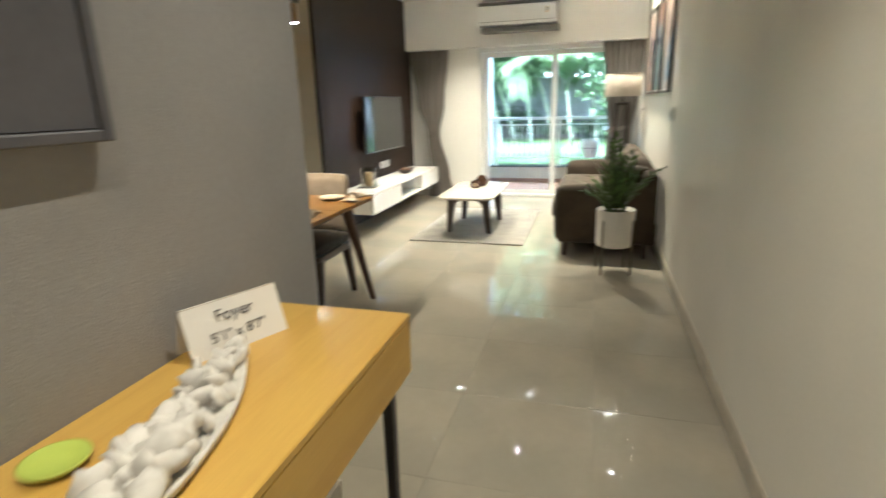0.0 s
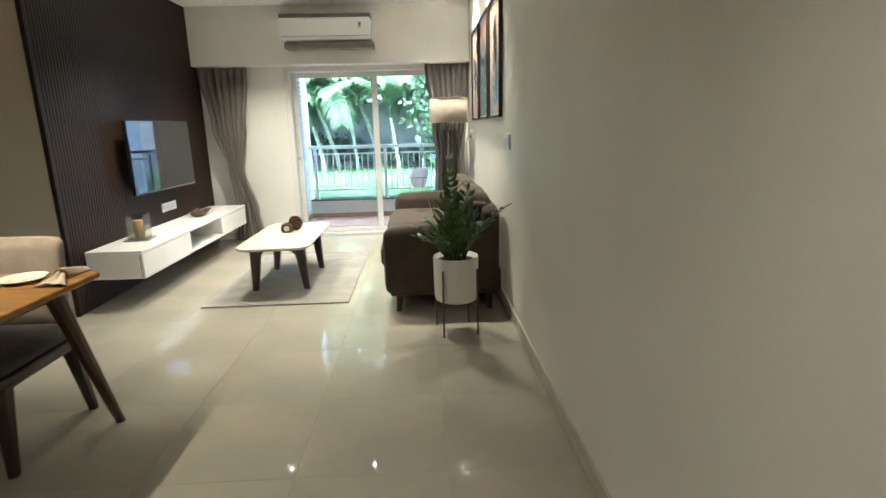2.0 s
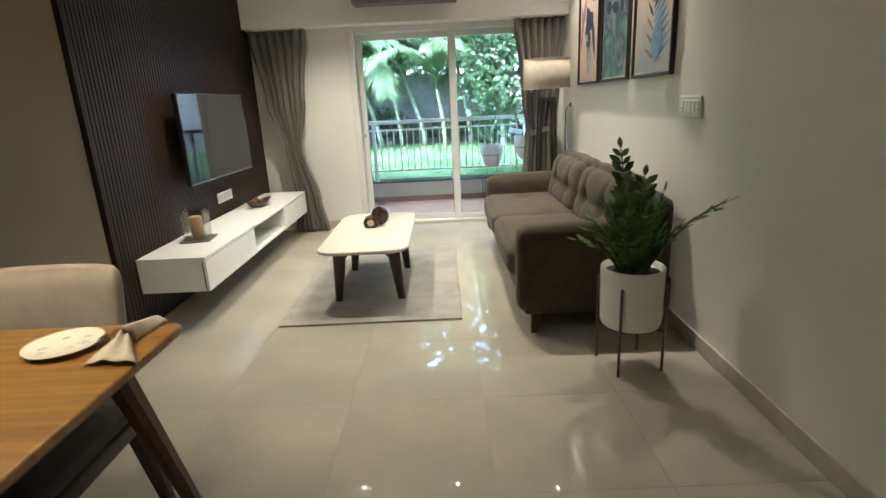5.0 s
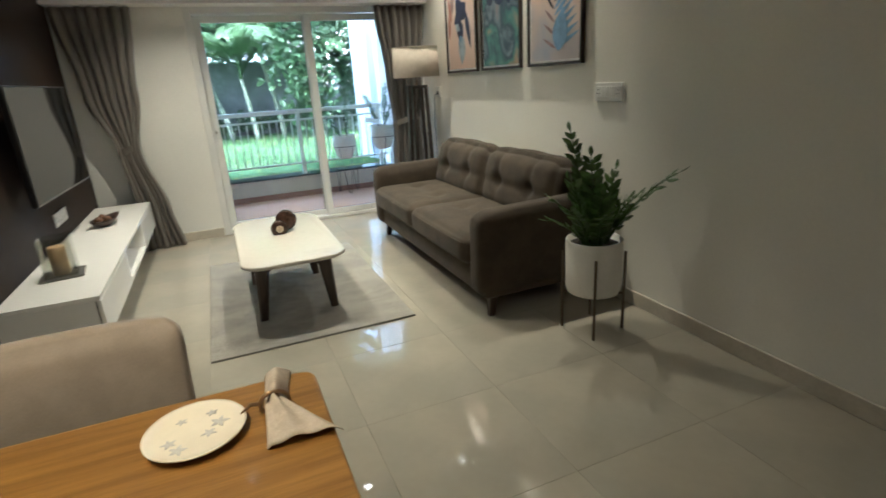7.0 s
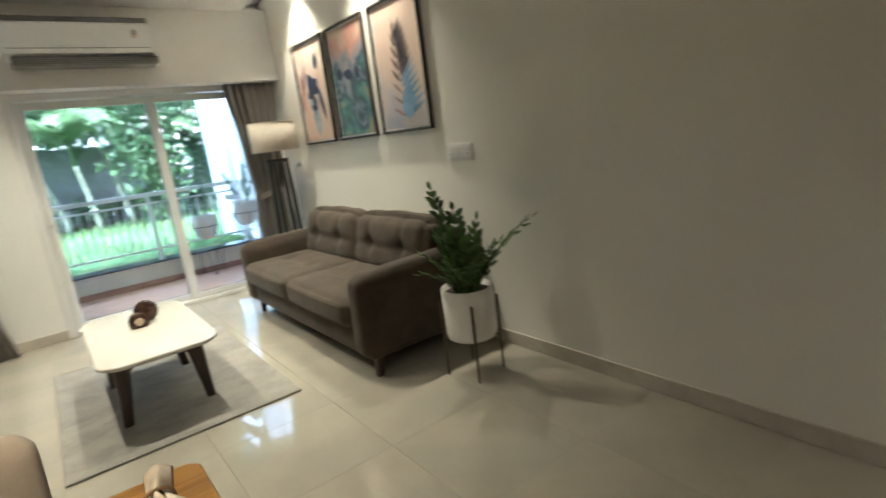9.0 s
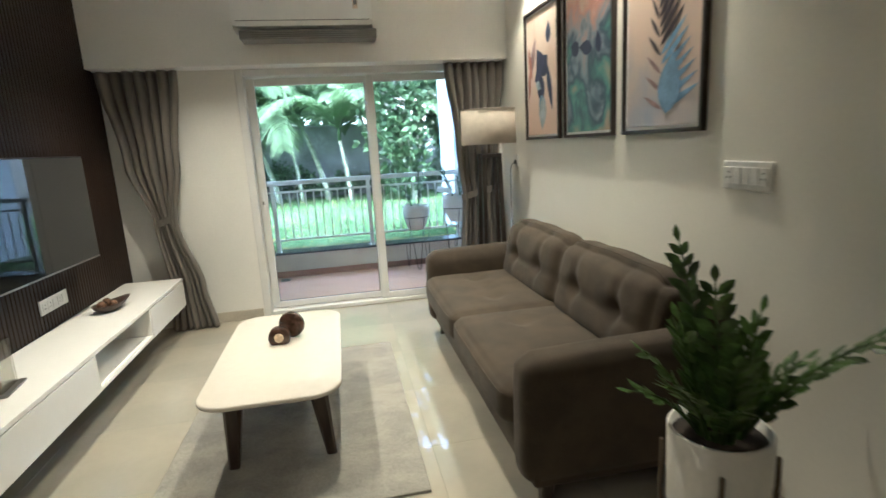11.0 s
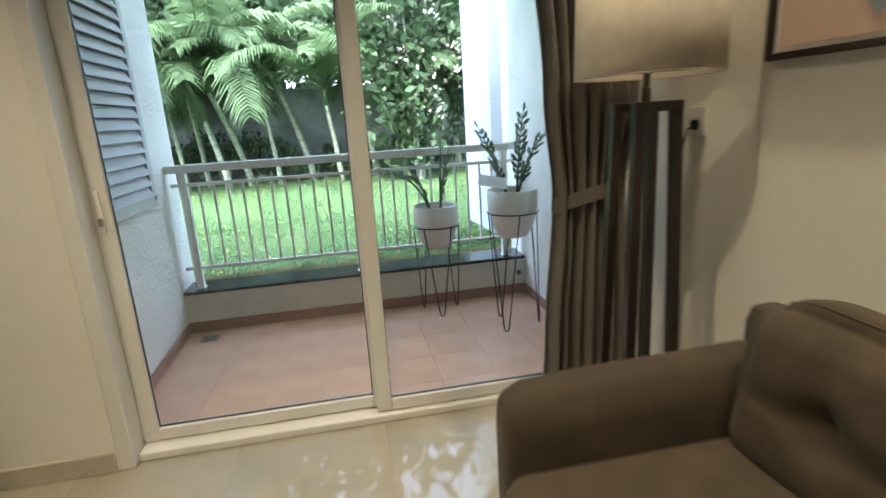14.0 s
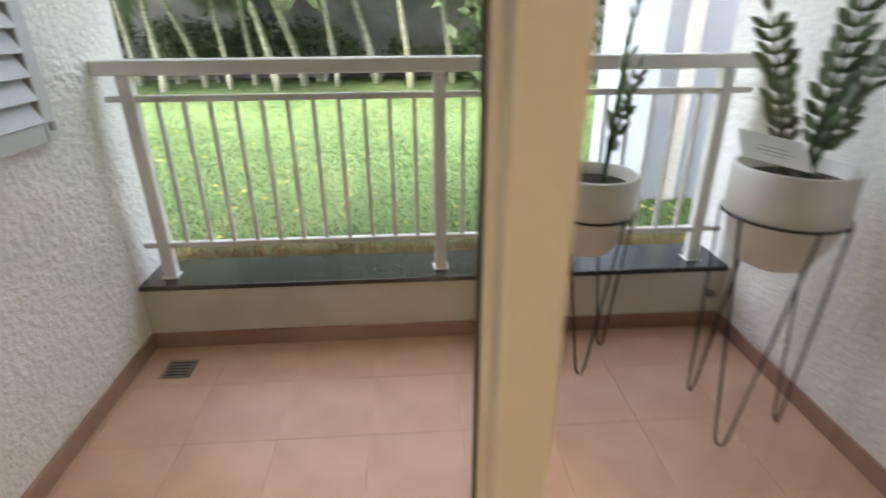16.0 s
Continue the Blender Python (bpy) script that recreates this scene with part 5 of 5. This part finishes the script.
def wire_plant(at, rim, r, foot, turn, stems, label, card=False):
    p = empty("potted_plant", at, turn)
    tagged(p, label, "potted plant", "plants on the balcony")
    h = 0.285
    z0 = rim - h
    part("pot", lathe([(0.0005, z0), (r * 0.42, z0), (r * 0.58, z0 + 0.012), (r * 0.80, z0 + 0.07), (r * 0.93, z0 + 0.14), (r * 0.985, z0 + 0.16), (r, z0 + 0.20), (r, rim - 0.004), (r - 0.006, rim), (r - 0.013, rim - 0.004),
                       (r - 0.016, rim - 0.05), (0.0005, rim - 0.055)], 44), M_POT, p, "white tapered ceramic bowl", True)
    part("soil", lathe([(r - 0.016, rim - 0.054), (r - 0.018, rim - 0.042), (r * 0.5, rim - 0.036), (0.0005, rim - 0.038)], 28), M_SOIL, p, smooth=True)
    zr = z0 + 0.152
    part("stand_ring", tube([((r + 0.004) * math.cos(a), (r + 0.004) * math.sin(a), zr) for a in [2 * math.pi * i / 40 for i in range(40)]], 0.0042, n=6, closed=True), M_BLACKM, p)
    for k in range(3):
        a = radians(120 * k)
        pts = []
        for da in (-0.62, 0.62):
            pts.append(((r + 0.004) * math.cos(a + da), (r + 0.004) * math.sin(a + da), zr))
        f = Vector((foot * math.cos(a), foot * math.sin(a), 0.004))
        side = Vector((-math.sin(a), math.cos(a), 0))
        path = [pts[0], tuple(f - side * 0.016 + Vector((0, 0, 0.03))), tuple(f - side * 0.006 + Vector((0, 0, 0.004))), tuple(f + side * 0.006 + Vector((0, 0, 0.004))), tuple(f + side * 0.016 + Vector((0, 0, 0.03))), pts[1]]
        part("hairpin_leg", tube(path, 0.0042, n=6), M_BLACKM, p)
    for lean, tn, ln, bend, lf, pr, bare in stems:
        t = radians(tn)
        zz_stem((0.035 * math.cos(t), 0.035 * math.sin(t), rim - 0.04), lean, tn, ln, bend, M_LEAFB, p, lf, pr, bare)
    return p


wire_plant((-0.64, 8.155, 0), 0.73, 0.145, 0.130, 263, ((2, 90, 0.58, 5, 0.07, 6, 0.6), (6, 100, 0.36, 12, 0.075, 10, 0.3), (14, 255, 0.24, 20, 0.065, 9, 0.25), (20, 262, 0.44, 82, 0.07, 10, 0.45)),
           "sparse green plant in a white bowl on black hairpin stand")
big = wire_plant((-0.245, 7.77, 0), 0.848, 0.148, 0.148, 231, ((20, 195 - 231, 0.43, 10, 0.070, 11, 0.18), (4, 20 - 231, 0.47, 8, 0.070, 11, 0.18), (17, 5 - 231, 0.38, 24, 0.070, 11, 0.2)),
           "leafy green plant in a white bowl on tall black hairpin stand")
card = empty("plant_card", (-0.40, 7.655, 0.858), -14)
tagged(card, "white plant name card leaning in the pot", "card")
cf = part("card", cuboid((-0.08, -0.0008, 0), (0.08, 0.0008, 0.11)), M_PAPER, card)
cf.matrix_local = pose(0, -0.03, 0.03, -64, 12, 0)
for k, w in ((0.058, 0.07), (0.042, 0.09), (0.028, 0.05)):
    b = part("line_of_print", cuboid((-w / 2, -0.0014, k), (w / 2, -0.0009, k + 0.004)), M_PLATEB, cf)
part("stake", tube([(0.05, 0.05, -0.05), (0.02, 0.03, 0.03)], 0.002, n=5), M_BLACKM, card)

# ---- garden ----
GZ = 0.19
gm = bpy.data.meshes.new("ground")
gv, gf = [], []
gx = [-200, -60, -20] + [-8 + 0.5 * i for i in range(25)] + [8, 20, 60, 200]
gy = [8.551] + [9.0 + 0.5 * i for i in range(17)] + [18, 25, 60, 250]
for y in gy:
    for x in gx:
        gv.append((x, y, GZ + (0.05 * noise.noise((x * 0.6, y * 0.6, 0)) if 8.8 < y < 17 and abs(x) < 9 else 0.0)))
for j in range(len(gy) - 1):
    for i in range(len(gx) - 1):
        a = j * len(gx) + i
        gf.append((a, a + 1, a + len(gx) + 1, a + len(gx)))
gm.from_pydata(gv, [], gf)
tagged(link("ground", gm, M_LAWN, smooth=True), "sunlit green garden lawn behind the balcony", "lawn", kind="structure")


def ground_z(x, y):
    return GZ + (0.05 * noise.noise((x * 0.6, y * 0.6, 0)) if y > 8.8 else 0.0)


def blades(name, count, xr, yr, hgt, width, mat, label, flat=False, power=1.0):
    rnd = random.Random(hash(len(name)) % 1000 + count)
    verts, faces = [], []
    for _ in range(count):
        x = rnd.uniform(*xr)
        y = yr[0] + (yr[1] - yr[0]) * rnd.random() ** power
        z = ground_z(x, y)
        a = rnd.uniform(0, 2 * math.pi)
        h = rnd.uniform(0.5, 1.0) * hgt
        w = width * rnd.uniform(0.6, 1.3)
        c, s = math.cos(a), math.sin(a)
        b = len(verts)
        if flat:
            verts += [(x - c * w, y - s * w, z + 0.03), (x + s * w * 0.5, y - c * w * 0.5, z + 0.04), (x + c * w, y + s * w, z + 0.035), (x - s * w * 0.5, y + c * w * 0.5, z + 0.03)]
            faces += [(b, b + 1, b + 2), (b, b + 2, b + 3)]
        else:
            lx, ly = rnd.uniform(-0.5, 0.5) * h, rnd.uniform(-0.5, 0.5) * h
            verts += [(x - c * w, y - s * w, z - 0.005), (x + c * w, y + s * w, z - 0.005), (x + lx, y + ly, z + h)]
            faces.append((b, b + 1, b + 2))
    me = bpy.data.meshes.new(name)
    me.from_pydata(verts, [], faces)
    return tagged(link(name, me, mat), label, "grass", kind="stuff")


blades("grass", 200000, (-6.0, 2.6), (8.62, 16.2), 0.022, 0.0042, M_GRASS, "short bright green lawn grass", power=1.5)
blades("fallen_leaves", 1700, (-5.0, 1.8), (8.75, 15.8), 0.02, 0.014, M_YELLOW, "small yellow leaves fallen on the lawn", True)
blades("dry_grass", 5200, (-2.6, 0.3), (8.57, 8.78), 0.10, 0.004, M_DRY, "dry straw and weeds along the balcony kerb")

bw = wall("boundary_wall", (-30, 16.6, -0.2), (30, 16.8, 1.97), M_BOUND, "weathered grey concrete boundary wall behind palms", "boundary wall")
part("coping", cuboid((-30, 16.56, 1.971), (30, 16.84, 2.02), 0.01), M_BOUND, bw)

WX, WY = 0.10, 9.34
wing = wall("neighbour_wing", (WX, WY, -0.2), (8.0, WY + 0.94, 6.0), M_WING, "pale blue plastered wing of the building", "facade")
part("corner_band", cuboid((WX + 0.10, WY - 0.03, -0.2), (WX + 0.18, WY, 6.0), 0.01), M_PLASTER, wing)


def frond(bm, base, turn, length, rise, droop, leaflets, rnd, leaf=0.42):
    """One feathered palm leaf: an arching rib with hanging leaflets on both sides."""
    t = radians(turn)
    out, side = Vector((math.cos(t), math.sin(t), 0)), Vector((-math.sin(t), math.cos(t), 0))
    n = 14
    pts, p = [], Vector(base)
    for i in range(n + 1):
        pts.append(p.copy())
        a = radians(rise - droop * (i / n) ** 1.2)
        p = p + (out * math.cos(a) + Vector((0, 0, math.sin(a)))) * (length / n)
    tube(pts, 0.016, 0.004, 4, bm=bm)
    for k in range(leaflets):
        f = 0.12 + 0.88 * k / leaflets
        i = min(n - 1, int(f * n))
        pos = pts[i].lerp(pts[i + 1], f * n - i)
        d = (pts[i + 1] - pts[i]).normalized()
        ln = leaf * (math.sin(math.pi * min(1.0, 0.15 + f * 0.8)) * 0.75 + 0.3) * rnd.uniform(0.85, 1.1)
        for sg in (-1, 1):
            way = (side * sg * 0.75 + d * 0.6 + Vector((0, 0, 0.12))).normalized()
            tip = pos + way * ln + Vector((0, 0, -0.45 * ln * rnd.uniform(0.6, 1.3)))
            mid = pos + way * ln * 0.5 + Vector((0, 0, -0.04 * ln))
            w = d * 0.026
            v = [bm.verts.new(q) for q in (pos - w * 0.5, pos + w * 0.5, mid + w, mid - w, tip)]
            bm.faces.new((v[0], v[1], v[2], v[3]))
            bm.faces.new((v[3], v[2], v[4]))


def palm(x, y, h, lean, turn, seed, fronds=9, r=0.045, size=1.5):
    rnd = random.Random(seed)
    z0 = ground_z(x, y) - 0.03
    p = empty("palm_tree", (x, y, z0))
    tagged(p, "slender palm with pale ringed trunk and drooping green fronds", "palm tree", "palms along the boundary wall")
    t = radians(turn)
    pts = []
    for i in range(11):
        k = i / 10
        q = lean * h * (k ** 1.4)
        pts.append((q * math.cos(t), q * math.sin(t), h * k))
    part("trunk", tube(pts, r * 1.15, r * 0.7, 8), M_TRUNK, p, smooth=True)
    part("crownshaft", tube([pts[-1], (pts[-1][0], pts[-1][1], h + 0.18), (pts[-1][0], pts[-1][1], h + 0.36)], r * 0.95, r * 0.35, 8), M_PALM, p, smooth=True)
    bm = bmesh.new()
    top = (pts[-1][0], pts[-1][1], h + 0.26)
    for k in range(fronds):
        frond(bm, top, 360 / fronds * k + rnd.uniform(-20, 20), size * rnd.uniform(0.8, 1.15), rnd.uniform(25, 78), rnd.uniform(85, 140), 38, rnd, 0.58)
    part("crown", bm, M_PALM, p)


rp = random.Random(11)
spots = ((-6.4, 15.2), (-5.6, 15.7), (-4.9, 14.9), (-4.45, 15.4), (-3.95, 15.0), (-3.7, 15.5), (-3.2, 14.8), (-2.9, 15.4), (-2.35, 15.2), (-1.75, 15.6), (-1.2, 15.1), (-7.2, 15.4), (0.3, 15.8), (1.2, 15.5), (-0.5, 15.6))
for i, (x, y) in enumerate(spots):
    palm(x, y, rp.uniform(1.45, 2.5), rp.uniform(0.08, 0.34), 180 + rp.uniform(-60, 40), 100 + i, 8, rp.uniform(0.04, 0.062), rp.uniform(1.6, 2.4))


def leaf_cloud(count, centre, radii, size, seed, bm=None, lumps=9):
    """Many small leaves gathered in uneven lumps with gaps."""
    rnd = random.Random(seed)
    bm = bm or bmesh.new()
    c = Vector(centre)
    heads = []
    for _ in range(lumps):
        while True:
            q = Vector([rnd.uniform(-1, 1) for _ in range(3)])
            if q.length < 1:
                break
        heads.append((Vector([q[i] * radii[i] for i in range(3)]) + c, rnd.uniform(0.28, 0.55)))
    for _ in range(count):
        h, s = rnd.choice(heads)
        q = Vector([rnd.gauss(0, 1) for _ in range(3)])
        q = q.normalized() * rnd.random() ** 0.45
        p = h + Vector([q[i] * radii[i] * s for i in range(3)])
        if p.z < GZ + 0.02:
            p.z = GZ + 0.02 + rnd.random() * 0.1
        w = Vector([rnd.uniform(-1, 1) for _ in range(3)]).normalized()
        u = w.cross(Vector((rnd.uniform(-1, 1), rnd.uniform(-1, 1), rnd.uniform(-0.3, 1)))).normalized()
        ln = size * rnd.uniform(0.6, 1.2)
        v = [bm.verts.new(a) for a in (p, p + w * ln * 0.5 + u * ln * 0.24, p + w * ln, p + w * ln * 0.5 - u * ln * 0.24)]
        bm.faces.new(v)
    return bm


def shrub(x, y, h, rx, ry, count, size, seed, label, mat=M_HEDGE, name="shrub", flowers=0, trunk=True):
    rnd = random.Random(seed)
    s = empty(name, (x, y, GZ - 0.02))
    tagged(s, label, "shrub")
    limbs = bmesh.new()
    for k in range(5):
        a = rnd.uniform(0, 6.28)
        tube([(0.05 * math.cos(a), 0.05 * math.sin(a), 0), (rx * 0.3 * math.cos(a), ry * 0.3 * math.sin(a), h * 0.4), (rx * 0.6 * math.cos(a), ry * 0.6 * math.sin(a), h * 0.8)], 0.03, 0.008, 6, bm=limbs)
    part("limbs", limbs, M_TRUNK, s)
    part("crown", leaf_cloud(count, (0, 0, h * 0.56), (rx, ry, h * 0.5), size, seed, lumps=14), mat, s)
    if flowers:
        part("blossoms", leaf_cloud(flowers, (-0.05, -ry * 0.35, h * 0.62), (rx * 0.85, ry * 0.7, h * 0.36), 0.10, seed + 1, lumps=12), M_FLOWER, s, "small white pink flowers")


shrub(0.25, 14.4, 3.9, 1.05, 0.7, 3600, 0.22, 21, "tall flowering green shrub with white pink blossoms", M_LEAFB, flowers=260)
shrub(1.3, 15.2, 3.2, 0.8, 0.6, 2600, 0.14, 22, "dense green shrub beside the boundary wall")
for i, x in enumerate((-7.2, -6.2, -5.2, -4.3, -3.5, -2.6, -1.7, -0.9, 0.0, 0.9)):
    shrub(x + rp.uniform(-0.2, 0.2), 16.05 + rp.uniform(-0.15, 0.15), rp.uniform(0.55, 1.0), 0.6, 0.35, 900, 0.12, 40 + i, "low dark green undergrowth at the foot of the palms")
back = leaf_cloud(9000, (-2.2, 18.2, 3.5), (7.0, 1.0, 1.9), 0.24, 77, lumps=46)
back = leaf_cloud(6500, (-2.2, 19.0, 4.9), (7.5, 1.0, 2.6), 0.34, 78, back, lumps=46)
back = leaf_cloud(11000, (-2.0, 20.6, 6.6), (11.0, 1.2, 4.6), 0.55, 79, back, lumps=70)
tagged(part("far_trees", back, M_HEDGE), "dense dark green trees behind the boundary wall", "trees", kind="stuff")

# ---- floor tiles, living side ----
def tiles(parent, xs, ys, gap, thick, mat, top=0.0):
    shared = {}
    for x0, x1 in zip(xs, xs[1:]):
        for y0, y1 in zip(ys, ys[1:]):
            w, d = round(x1 - x0 - gap, 4), round(y1 - y0 - gap, 4)
            if w < 0.01 or d < 0.01:
                continue
            if (w, d) not in shared:
                ob = part("tile", cuboid((-w / 2, -d / 2, -thick), (w / 2, d / 2, 0), 0.0005), mat, parent)
                shared[(w, d)] = ob.data
            else:
                ob = link("tile", shared[(w, d)], None, parent)
            ob.location = ((x0 + x1) / 2, (y0 + y1) / 2, top)


def stops(lo, hi, through_at, step):
    k = math.ceil((lo - through_at) / step)
    inner = []
    while through_at + k * step < hi - 0.02:
        if through_at + k * step > lo + 0.02:
            inner.append(through_at + k * step)
        k += 1
    return [lo] + inner + [hi]


tiles(floor, stops(-4.9, 0.0, -1.14, 0.6), stops(-1.6, YW + 0.2, 2.135, 0.6), 0.0007, 0.004, M_TILE)
tiles(balc, stops(BX0, BX1, -1.40, 0.288), stops(BY0 + 0.002, BY1, 8.07, 0.288), 0.0009, 0.004, M_TERRA)
